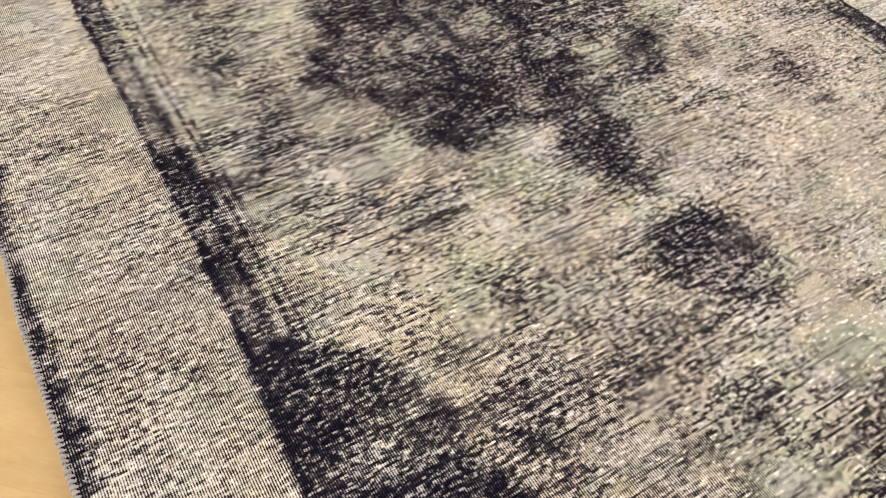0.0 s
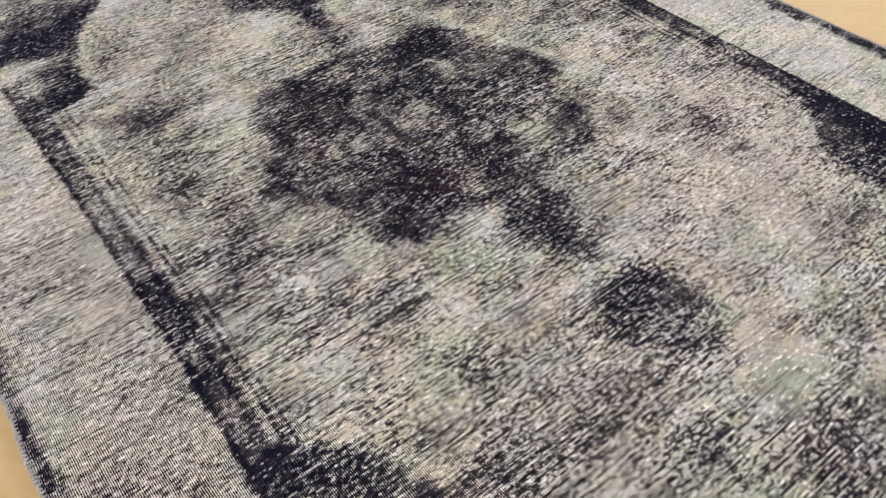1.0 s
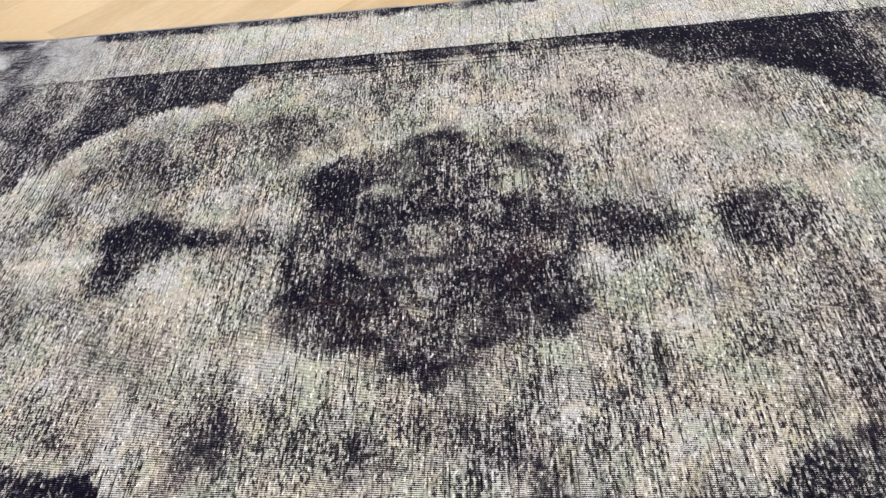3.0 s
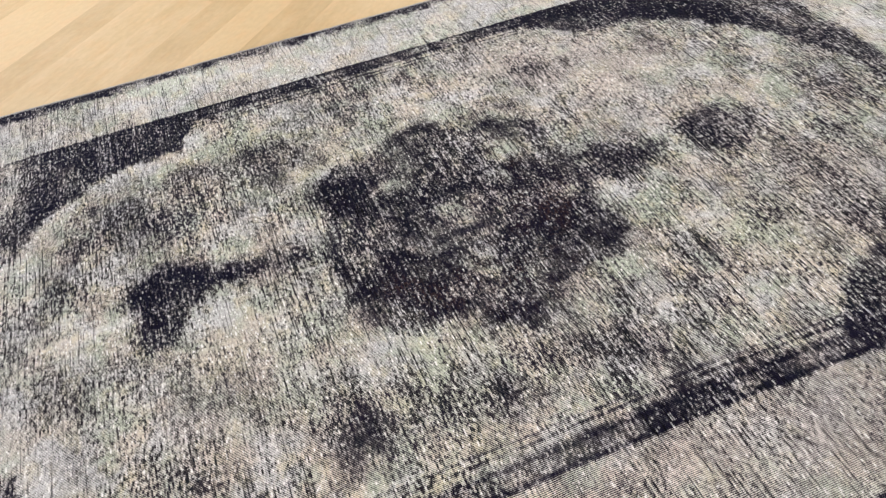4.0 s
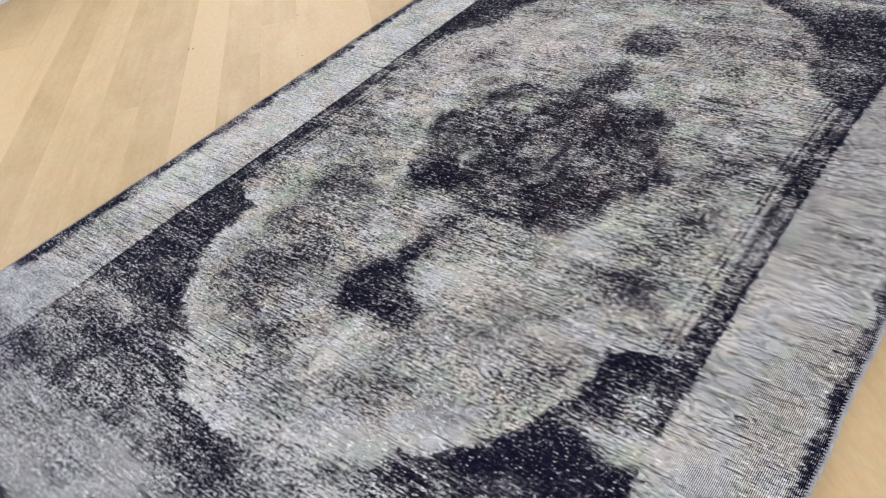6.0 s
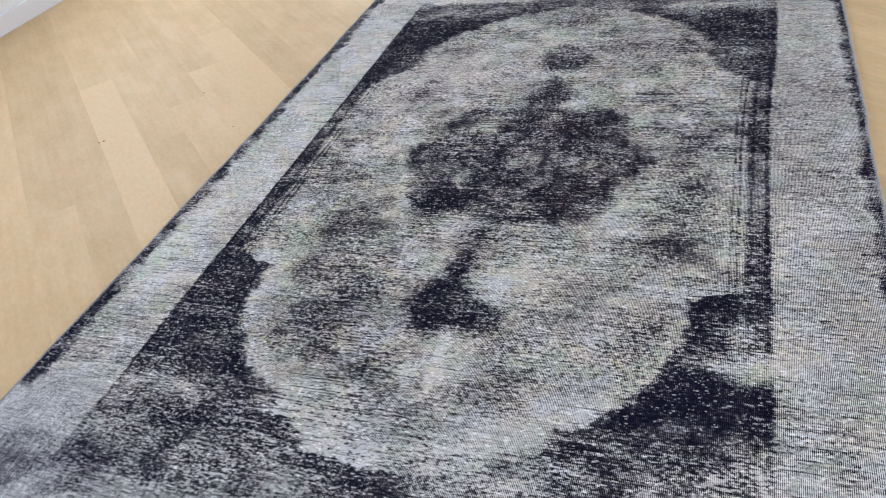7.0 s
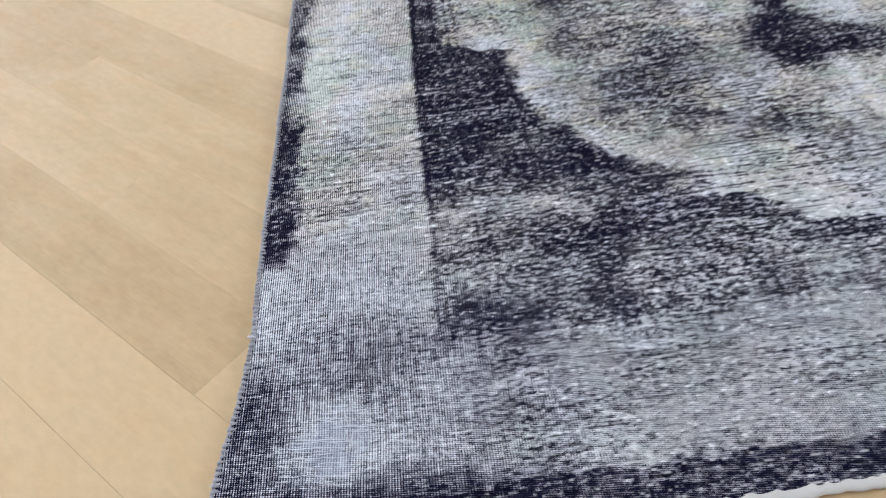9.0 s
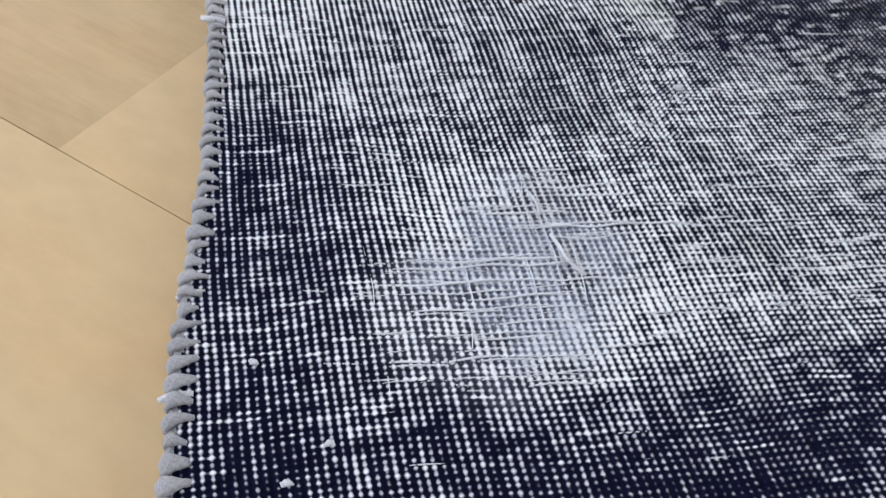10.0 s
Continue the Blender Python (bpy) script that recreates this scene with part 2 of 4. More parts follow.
    worn = n.mix(n.range(split.outputs[1], 0.9, 1.25, 0.0, 0.8), worn, (0.016, 0.017, 0.034))
    full = n.mix(n.range(hue3, 0.46, 0.64, 0.0, 1.0), (0.0095, 0.007, 0.021), (0.008, 0.009, 0.022))
    full = n.mix(n.range(split.outputs[1], 0.2, 1.4, 0.0, 0.8), full, (0.005, 0.0055, 0.026))
    full = n.mix(n.range(tuft, 0.52, 0.68, 0.0, 0.3), full, (0.026, 0.026, 0.066))
    navy = n.mix(deep, worn, full)
    navy = n.mix(n.math("MULTIPLY", n.attribute("rust"), n.range(short, 0.45, 0.60, 0.0, 0.6)), navy, (0.085, 0.042, 0.034))
    navy = n.mix(n.range(tuft, 0.36, 0.62, 0.5, 0.0), navy, n.mix(1.0, navy, (0.30, 0.30, 0.32), "MULTIPLY"))
    # in the open weave the dye is near black, and each knot of the ground has its own whiteness
    navy = n.mix(n.range(bare, 0.6, 0.95, 0.0, 0.5), navy, (0.004, 0.0045, 0.020))
    bead = n.noise(n.moved(at, (330.0, 120.0, 1.0), shift=(5, 2, 0)), 1.0, 2.0)
    pale = n.mix(n.math("MULTIPLY", n.range(bead, 0.35, 0.62, 0.38, 0.0), n.range(bare, 0.6, 0.95, 0.0, 1.0)), pale, (0.30, 0.32, 0.38))
    colour = n.mix(mask, navy, pale)
    # in the open weave a highlight is painted onto the crown of each knot
    crown_highlight = n.math("MULTIPLY", n.step(show, 0.16, 0.50), n.range(bare, 0.6, 0.95, 0.0, 0.8))
    colour = n.mix(crown_highlight, colour, (0.93, 0.95, 0.97))
    # the darned patch is filled with grey thread
    thread_tone = n.mix(n.range(n.math("ADD", n.math("MULTIPLY", weft, 0.6), n.math("MULTIPLY", warp, 0.3)), -0.8, 0.8, 0.0, 1.0), (0.27, 0.30, 0.39), (0.56, 0.60, 0.70))
    colour = n.mix(n.math("MULTIPLY", n.attribute("darn"), n.range(fine, 0.35, 0.6, 0.22, 0.68)), colour, thread_tone)
    # the warps lie as ribs, the shade of their gaps painted in, most open where the pile is thin
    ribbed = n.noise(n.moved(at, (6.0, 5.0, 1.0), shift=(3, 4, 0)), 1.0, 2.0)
    gap_shade = n.math("MULTIPLY", n.step(n.math("MULTIPLY", warp, -1.0), -0.25, 0.7), n.range(ribbed, 0.36, 0.60, 0.20, 0.74))
    gap_shade = n.math("MULTIPLY", gap_shade, n.range(bare, 0.6, 0.9, 1.0, 0.25))
    colour = n.mix(gap_shade, colour, n.mix(1.0, colour, (0.24, 0.23, 0.25), "MULTIPLY"))
    tip = n.noise(along_row(0.014, 0.0030, 5.3, 9.0), 1.0, 2.0)
    tips = n.math("ADD", n.math("MULTIPLY", n.step(tip, 0.55, 0.66), n.math("MULTIPLY", mask, 0.66)), n.math("MULTIPLY", n.step(tip, 0.61, 0.69), n.range(deep, 0.0, 1.0, 0.42, 0.42)))
    tips = n.math("MULTIPLY", tips, n.range(bare, 0.55, 0.85, 1.0, 0.0))
    colour = n.mix(tips, colour, (0.88, 0.88, 0.89))
    # shade of thin furrows between the wefts, painted as dark lines, some of them very long
    lines = n.math("MULTIPLY", n.step(furrow_shade, 0.575, 0.65), n.range(lined, 0.38, 0.58, 0.45, 0.92))
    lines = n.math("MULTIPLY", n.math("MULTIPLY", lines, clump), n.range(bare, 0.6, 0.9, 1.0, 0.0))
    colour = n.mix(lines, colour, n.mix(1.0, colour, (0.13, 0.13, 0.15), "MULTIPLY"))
    height = n.math("ADD", n.math("MULTIPLY", knots, 0.5), n.math("MULTIPLY", n.math("ADD", short, fine), 0.6))
    n.bump(height, 0.55, 0.0016)
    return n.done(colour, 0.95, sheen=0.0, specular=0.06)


def yarn(name, a, b):
    """Twisted wool yarn."""
    n = Nodes(name)
    at = n.where()
    twist = n.noise(n.moved(at, (1500.0, 1300.0, 1500.0)), 1.0, 2.0)
    soil = n.noise(n.add("ShaderNodeNewGeometry").outputs["Position"], 22.0, 3.0)
    v = n.math("ADD", n.math("MULTIPLY", twist, 0.6), n.math("MULTIPLY", soil, 0.6))
    n.bump(twist, 0.5, 0.0006)
    return n.done(n.mix(n.range(v, 0.35, 0.85, 0.0, 1.0), a, b), 0.95, sheen=0.2, specular=0.1)


WOOL, OAK = rug_wool(), oak()
YARN = yarn("grey_yarn", (0.50, 0.49, 0.51), (0.22, 0.22, 0.24))
HEM = yarn("white_tape", (0.72, 0.70, 0.66), (0.55, 0.53, 0.50))
STRAND = yarn("pale_strand", (0.90, 0.92, 0.95), (0.60, 0.62, 0.68))
LINT = yarn("white_lint", (0.80, 0.80, 0.83), (0.42, 0.43, 0.48))
WALL = plain("wall_paint", (0.74, 0.74, 0.74), 0.75, 180.0, 0.03)
WHITE = plain("white_gloss_paint", (0.72, 0.72, 0.75), 0.4, 120.0, 0.03)
PLASTIC = plain("white_plastic", (0.80, 0.80, 0.82), 0.35, 400.0, 0.03)
BLACK = plain("black_rubber", (0.03, 0.03, 0.035), 0.5, 500.0, 0.2)
BEECH = plain("pale_beech", (0.52, 0.37, 0.21), 0.5, 90.0, 0.15)
WALNUT = plain("brown_wood", (0.20, 0.125, 0.06), 0.5, 90.0, 0.25)
SUB = plain("screed", (0.10, 0.085, 0.07), 0.9, 60.0, 0.2)


# --- mesh helpers ---
def part(name, bm, material, parent=None, label=""):
    me = bpy.data.meshes.new(name)
    bm.to_mesh(me)
    bm.free()
    me.materials.append(material)
    ob = new(name, me)
    ob.parent = parent
    return tagged(ob, label)


def box(bm, x0, x1, y0, y1, z0, z1, bevel=0.0):
    made = bmesh.ops.create_cube(bm, size=1.0, matrix=Matrix.Translation(((x0 + x1) / 2, (y0 + y1) / 2, (z0 + z1) / 2)) @ Matrix.Diagonal((x1 - x0, y1 - y0, z1 - z0, 1)))
    if bevel:
        edges = {e for v in made["verts"] for e in v.link_edges}
        bmesh.ops.bevel(bm, geom=list(edges), offset=bevel, segments=2, affect="EDGES", profile=0.5)
    return bm


def boxes(*spans, bevel=0.0):
    bm = bmesh.new()
    for span in spans:
        box(bm, *span, bevel=bevel)
    return bm


def tube(points, radius, sides=8, closed_ends=True):
    """A bent round bar or cable through points."""
    bm = bmesh.new()
    pts = [Vector(p) for p in points]
    rings = []
    for i, p in enumerate(pts):
        d = (pts[min(i + 1, len(pts) - 1)] - pts[max(i - 1, 0)]).normalized()
        side = d.cross(Vector((0, 0, 1))) if abs(d.z) < 0.95 else d.cross(Vector((1, 0, 0)))
        side.normalize()
        up = side.cross(d)
        r = radius(i / (len(pts) - 1)) if callable(radius) else radius
        rings.append([bm.verts.new(p + r * (math.cos(a) * side + math.sin(a) * up)) for a in [2 * math.pi * k / sides for k in range(sides)]])
    for a, b in zip(rings, rings[1:]):
        for k in range(sides):
            bm.faces.new((a[k], a[(k + 1) % sides], b[(k + 1) % sides], b[k]))
    if closed_ends:
        bm.faces.new(rings[0][::-1]), bm.faces.new(rings[-1])
    for f in bm.faces:
        f.smooth = True
    bmesh.ops.recalc_face_normals(bm, faces=bm.faces)
    return bm


# --- the room's shell; its window openings are added, none is in view ---
T = 0.2
tagged(part("wall_north", boxes((X0 - T, X1 + T, Y1, Y1 + T, FLOOR_Z - 0.05, ROOM_H)), WALL), "plain white painted plaster wall", "wall", kind="structure")
south = boxes(*[(p, q, Y0 - T, Y0, FLOOR_Z - 0.05, ROOM_H) for p, q in ((X0 - T, ADDED_SOUTH[0]), (ADDED_SOUTH[1], X1 + T))],
              *[(ADDED_SOUTH[0], ADDED_SOUTH[1], Y0 - T, Y0, p, q) for p, q in ((FLOOR_Z - 0.05, SILL), (HEAD, ROOM_H))])
tagged(part("wall_south", south, WALL), "white painted plaster wall, unseen, with an added window opening", "wall", kind="structure")
(a0, a1), (b0, b1) = ADDED_WINDOWS
for name, x in (("wall_west", X0 - T), ("wall_east", X1)):
    wall = boxes(*[(x, x + T, p, q, FLOOR_Z - 0.05, ROOM_H) for p, q in ((Y0, a0), (a1, b0), (b1, Y1))],
                 *[(x, x + T, a, b, FLOOR_Z - 0.05, SILL) for a, b in ADDED_WINDOWS], *[(x, x + T, a, b, HEAD, ROOM_H) for a, b in ADDED_WINDOWS])
    tagged(part(name, wall, WALL), "white painted plaster wall with two added window openings", "wall", kind="structure")
tagged(part("ceiling", boxes((X0 - T, X1 + T, Y0 - T, Y1 + T, ROOM_H, ROOM_H + 0.15)), WALL), "flat white painted ceiling", "ceiling", kind="structure")
tagged(part("baseboard", boxes((X1 - 0.016, X1, Y0, Y1, FLOOR_Z, FLOOR_Z + 0.10), bevel=0.003), WHITE), "white glossy painted baseboard along the wall", "baseboard", kind="structure")


# --- rug: a design of fields, taken as signed distances (negative inside) ---
RX, RY = -0.035, -0.005                         # the medallion's centre


def smooth(v, low, high):
    k = np.clip((v - low) / (high - low), 0.0, 1.0)
    return k * k * (3 - 2 * k)


def oval(x, y, cx, cy, rx, ry):
    return (np.hypot((x - cx) / rx, (y - cy) / ry) - 1.0) * min(rx, ry)


def blot(x, y, cx, cy, rx, ry):
    return np.exp(-(((x - cx) / rx) ** 2 + ((y - cy) / ry) ** 2))


def value_noise(x, y, cell, seed):
    """Smooth noise between 0 and 1."""
    r = np.random.RandomState(seed).rand(256, 256)
    u, v = x / cell + 97.3, y / cell + 61.7
    i, j = np.floor(u).astype(int), np.floor(v).astype(int)
    fu, fv = u - i, v - j
    fu, fv = fu * fu * (3 - 2 * fu), fv * fv * (3 - 2 * fv)
    i, j, k, l = i % 256, j % 256, (i + 1) % 256, (j + 1) % 256
    return (r[i, j] * (1 - fu) + r[k, j] * fu) * (1 - fv) + (r[i, l] * (1 - fu) + r[k, l] * fu) * fv


def clouds(x, y, cell, seed):
    return 0.55 * value_noise(x, y, cell, seed) + 0.3 * value_noise(x, y, cell / 2.1, seed + 1) + 0.15 * value_noise(x, y, cell / 4.3, seed + 2)


# right half of the pale field's outline in its quarter: along the side, the step, then scallops to the middle
OUTLINE = [(0.66, 0.0), (0.66, 0.53), (0.555, 0.57), (0.545, 0.72), (0.50, 0.83), (0.44, 0.91), (0.375, 0.965), (0.305, 1.0), (0.31, 1.05), (0.225, 1.075), (0.16, 1.13), (0.08, 1.145), (0.0, 1.155)]


FAR_OUTLINE = [(0.66, 0.0), (0.66, 0.54), (0.575, 0.60), (0.54, 0.70), (0.537, 0.82), (0.485, 0.915), (0.44, 0.97), (0.35, 1.05), (0.27, 1.105), (0.14, 1.155), (0.0, 1.197)]


def field_depth(ax, ay, far):
    """How far outside the pale field (metres, negative inside), for points folded into one quarter."""
    depths = []
    for line in (OUTLINE, FAR_OUTLINE):
        half = np.interp(ay, [p[1] for p in line[1:]], [p[0] for p in line[1:]])
        tip = line[-1][1]
        depths.append(np.where(ay > tip, np.maximum(ay - tip, 0.02), (ax - half) * np.where(ay > 0.75, 0.75, 1.0)))
    return np.where(far, depths[1], depths[0])


def medallion(x, y):
    ax, ay = np.abs(x - RX), np.abs(y - RY)
    d = oval(ax, ay, 0, 0, 0.335, 0.325)
    for cx, cy, rx, ry in ((0.275, 0.0, 0.105, 0.10), (0.20, 0.20, 0.105, 0.115), (0.0, 0.25, 0.15, 0.09)):
        d = np.minimum(d, oval(ax, ay, cx, cy, rx, ry))
    return d


def dye(x, y):
    """How much dark pile is left, 0 to 1, and how bare the weave is."""
    wob_x = 0.030 * (clouds(x, y, 0.06, 3) - 0.5) + 0.022 * (value_noise(x, y, 0.014, 4) - 0.5)
    wob_y = 0.030 * (clouds(x, y, 0.06, 8) - 0.5) + 0.014 * (value_noise(x, y, 0.012, 9) - 0.5)
    X, Y = x + wob_x, y + wob_y
    ax, ay = np.abs(X - 0.4 * RX), np.abs(Y)
    out = field_depth(ax, ay, Y < 0)
    mottle, patch = clouds(x, y, 0.16, 11), clouds(x, y, 0.34, 21)
    # pale field with worn floral blotches
    d = 0.40 + 0.46 * (mottle - 0.5) + 0.28 * (patch - 0.5)
    fx, fy = np.abs(X - RX), np.abs(Y - RY)
    for cx, cy, rx, ry, k in ((0.43, 0.36, 0.11, 0.12, 0.28), (0.30, 0.62, 0.09, 0.10, 0.14), (0.52, 0.16, 0.06, 0.10, 0.18), (0.17, 0.93, 0.10, 0.07, 0.17), (0.42, 0.78, 0.06, 0.08, 0.15), (0.20, 0.50, 0.05, 0.06, 0.12)):
        d = d + k * blot(fx, fy, cx, cy, rx, ry)
    d = d + 0.09 * smooth(x, 0.05, 0.20) * (1 - smooth(x, 0.45, 0.58)) * smooth(y, 0.25, 0.40) * (1 - smooth(y, 0.75, 0.95))
    d = d - 0.08 * smooth(y, 0.72, 0.85) - 0.09 * smooth(y, 0.85, 1.0) * smooth(out, -0.20, -0.05)
    ring = np.abs(np.hypot((fx - 0.38) / 0.075, (fy - 0.27) / 0.06) - 1.0)
    d = d - 0.12 * np.exp(-(ring / 0.25) ** 2)
    d = d + 0.14 * smooth(-y, 0.45, 0.80) * (1 - smooth(-y, 1.08, 1.18)) * (1 - smooth(x, -0.25, 0.10)) - 0.10 * blot(x, y, 0.18, -0.85, 0.12, 0.12) - 0.20 * blot(x, y, 0.26, -0.68, 0.16, 0.15) - 0.20 * blot(x, y, 0.36, -0.44, 0.13, 0.12) - 0.17 * blot(x, y, -0.45, -0.53, 0.14, 0.16) - 0.12 * blot(x, y, -0.36, 0.33, 0.10, 0.12) - 0.08 * blot(x, y, 0.05, -0.80, 0.12, 0.16) + 0.06 * blot(x, y, -0.33, -0.78, 0.12, 0.10)
    d = d + 0.26 * (clouds(x, y, 0.045, 61) - 0.5)
    # medallion, neck and pendants
    m = medallion(X, Y)
    inner = 0.705 + 0.50 * (mottle - 0.5) + 0.50 * (clouds(x, y, 0.07, 51) - 0.5) - 0.10 * smooth(x, 0.12, 0.30)
    for cx, cy, rx, ry, k in ((0.03, -0.24, 0.07, 0.08, 0.16), (-0.22, -0.22, 0.10, 0.09, 0.18), (0.09, 0.23, 0.10, 0.05, 0.18), (-0.33, 0.02, 0.05, 0.10, 0.08), (0.13, -0.18, 0.04, 0.05, -0.16), (0.09, -0.30, 0.10, 0.08, -0.12), (-0.20, 0.20, 0.10, 0.06, 0.10), (-0.04, -0.44, 0.08, 0.07, 0.20)):
        inner = inner + k * blot(x, y, cx, cy, rx, ry)
    turn, far = np.arctan2(Y - RY, X - RX), np.hypot(X - RX, Y - RY)
    for r, lobe, n, k in ((0.165, 0.030, 6, 0.16), (0.225, 0.022, 8, 0.10), (0.115, 0.015, 4, 0.12)):
        inner = inner + k * (np.exp(-((far - r - lobe * np.cos(n * turn)) / 0.011) ** 2) - 0.6 * np.exp(-((far - r + 0.024 - lobe * np.cos(n * turn)) / 0.012) ** 2))
    for k in (0.055, 0.115):
        inner = inner - 0.07 * np.exp(-((m + k) / 0.012) ** 2)
    inner = inner + 0.16 * np.exp(-((np.hypot(X - RX, Y - RY) - 0.075) / 0.014) ** 2) - 0.05 * blot(X, Y, RX, RY, 0.05, 0.05)
    d = d + (inner - d) * smooth(-m, -0.020, 0.028)
    # pendants: a dark palmette with a wing at the near end, a mottled one behind a cartouche at the other
    for depth, bits in ((1.02, ((0.02, 0.665, 0.085, 0.10), (0.005, 0.545, 0.030, 0.10))), (0.74, ((-0.010, 0.39, 0.052, 0.085),)), (0.92, ((-0.085, 0.70, 0.065, 0.062),)),
                        (0.84, ((-0.035, -0.41, 0.085, 0.115),)), (0.74, ((-0.04, -0.69, 0.095, 0.115),)), (0.66, ((-0.03, -0.56, 0.014, 0.09),))):
        pend = np.minimum.reduce([oval(X, Y, *bit) for bit in bits])
        d = np.maximum(d, d + (depth + 0.5 * (mottle - 0.5) + 0.4 * (clouds(x, y, 0.05, 57) - 0.5) - d) * smooth(-pend, -0.030, 0.040))
    gx = np.abs(x + 0.12 * wob_x + 0.005) - np.where(x < 0, 0.028 * smooth(-y, 0.1, 1.0), 0.0)
    # spandrels: deepest along the field's edge, worn towards the ends
    end = smooth(ay + 0.06 * smooth(-X, 0.2, 0.4) * (Y > 0), 1.02, 1.18)
    quiet = smooth(-X, 0.3, 0.5) * smooth(-Y, 0.3, 0.5)
    block = smooth(-Y, 0.50, 0.56) * (1 - smooth(-Y, 0.76, 0.83))
    grey = np.maximum(smooth(out, 0.045, 0.11) * smooth(Y, 0.96, 1.05), np.maximum(smooth(Y, 1.08, 1.14) * smooth(ax, 0.22, 0.38), 0.75 * smooth(Y, 1.15, 1.19)))
    depth = 1.03 + 0.10 * smooth(Y, 1.02, 1.08) * (1 - smooth(X, 0.55, 0.70)) * (X > -0.1) - 0.07 * (X > 0) * smooth(Y, 0.55, 0.70) - 0.17 * smooth(Y, 0.90, 1.02) - 0.24 * (X < 0) * smooth(gx, 0.64, 0.67) * smooth(Y, 0.45, 0.50) * (1 - smooth(Y, 0.78, 0.86)) - 0.26 * smooth(-X, 0.58, 0.70) * smooth(Y, 0.88, 1.0) - 0.08 * (X > 0) * (Y > 0) - 0.20 * (X < 0) * smooth(Y, 0.85, 1.0) - 0.05 * smooth(Y, 0.90, 1.0) - 0.33 * end * (Y < 0) - 0.06 * grey - 0.06 * smooth(Y, 1.06, 1.16) - 0.12 * quiet - 0.22 * block * (1 - smooth(gx, 0.64, 0.68) * (1 - 0.35 * (X < 0))) + 0.20 * smooth(-X, 0.28, 0.42) * smooth(Y, 0.92, 1.02) - 0.03 * smooth(Y, 1.10, 1.16) * (1 - smooth(np.abs(X), 0.18, 0.34)) + 0.36 * (mottle - 0.5) + 0.30 * (clouds(x, y, 0.05, 53) - 0.5) - 0.08 * smooth(out, 0.10, 0.30)
    span = smooth(out, -0.014, 0.022) * smooth(ay, 0.50, 0.54)
    d = d + (depth - d) * span
    # inner guard stripe down both sides, patchy, with its thin lines
    guard = smooth(gx, 0.668, 0.684) * (1 - smooth(gx, 0.724, 0.742))
    d = d + (0.71 - 0.03 * (x < 0) * (1 - smooth(y, 0.0, 0.4)) - 0.08 * (x < 0) * smooth(-y, 0.44, 0.52) * (1 - smooth(-y, 0.68, 0.74)) + 0.75 * (mottle - 0.5) + 0.45 * (clouds(x, y, 0.06, 54) - 0.5) - d) * guard * (1 - span)
    lines = 0.8 * np.exp(-((gx - 0.644) / 0.0035) ** 2) + 0.9 * np.exp(-((gx - 0.660) / 0.0035) ** 2) + 0.5 * np.exp(-((gx - 0.690) / 0.004) ** 2) + 1.0 * np.exp(-((gx - 0.731) / 0.006) ** 2)
    d = d + 0.34 * lines * (0.25 + 1.3 * clouds(x, y, 0.05, 55)) * (ay < 1.27) * (1 - 0.7 * span)
    # pale main border, and the dark outer guard
    border = np.maximum(smooth(gx, 0.729, 0.748), smooth(ay, np.where(Y > 0, 1.255, 1.26), 1.31))
    d = d + (0.19 + 0.15 * (x < 0) + 0.09 * (x < 0) * smooth(-y, -0.25, 0.05) * (1 - smooth(-y, 0.55, 0.75)) + 0.20 * smooth(y, 1.2, 1.3) + 0.34 * (mottle - 0.5) + 0.12 * (patch - 0.5) - d) * border
    rim_x = smooth(ax + np.where(x > 0, 0.022, 0.016) * (clouds(x, y, 0.045, 34) - 0.5) - 0.012 * (x > 0) * (y < 0.9), 0.930, 0.976) * (1 - 0.6 * smooth(x, 0, 0.5) * smooth(y, 1.2, 1.3)) * (1 - 0.9 * (x > 0) * smooth(y, 1.04, 1.12) * (1 - smooth(y, 1.24, 1.28)))
    rim_y = smooth(Y, 1.475, 1.492) + 0.75 * smooth(-Y, 1.505, 1.515)
    rim = np.maximum(rim_x * (0.87 + 1.1 * (clouds(x, y, 0.09, 33) - 0.5) + 0.5 * (clouds(x, y, 0.022, 35) - 0.5)), np.minimum(rim_y, 1.0) * 0.88 * (1 - 0.45 * smooth(x, 0.35, 0.7) * (y > 0)))
    d = np.maximum(d, np.clip(rim, 0, 1))
    # worn pale spots
    for cx, cy, rx, ry, k in ((-0.10, 0.565, 0.06, 0.05, 0.38), (-0.20, 0.50, 0.13, 0.07, 0.18), (-0.035, 0.85, 0.012, 0.07, 0.45), (-0.07, -0.60, 0.10, 0.04, 0.12),
                              (0.47, -0.22, 0.012, 0.30, 0.16), (0.12, -0.20, 0.035, 0.035, 0.30), (-0.28, 0.10, 0.09, 0.012, 0.10), (-0.70, 0.765, 0.07, 0.04, 0.60), (-0.60, 0.765, 0.06, 0.025, 0.25), (-0.66, 0.66, 0.03, 0.03, 0.2), (-0.60, 0.73, 0.10, 0.10, 0.16)):
        d = d - k * blot(x, y, cx, cy, rx, ry)
    # the worn corner: open weave, a darned patch, dark selvedge strip
    corner = np.maximum(smooth(x, 0.52, 0.74) * smooth(y, 1.10, 1.32), 0.9 * smooth(x, 0.735, 0.76) * smooth(y, 0.80, 1.15))
    bare = np.maximum(0.95 * corner, 0.52 * border + 0.22 * smooth(patch, 0.45, 0.62) * (1 - border) * (1 - smooth(d, 0.48, 0.68)))
    d = 0.145 + 0.765 * d
    worn = oval(X, Y, 0.872, 1.402, 0.050, 0.058)
    near = smooth(x, 0.48, 0.72) * smooth(y, 1.16, 1.30)
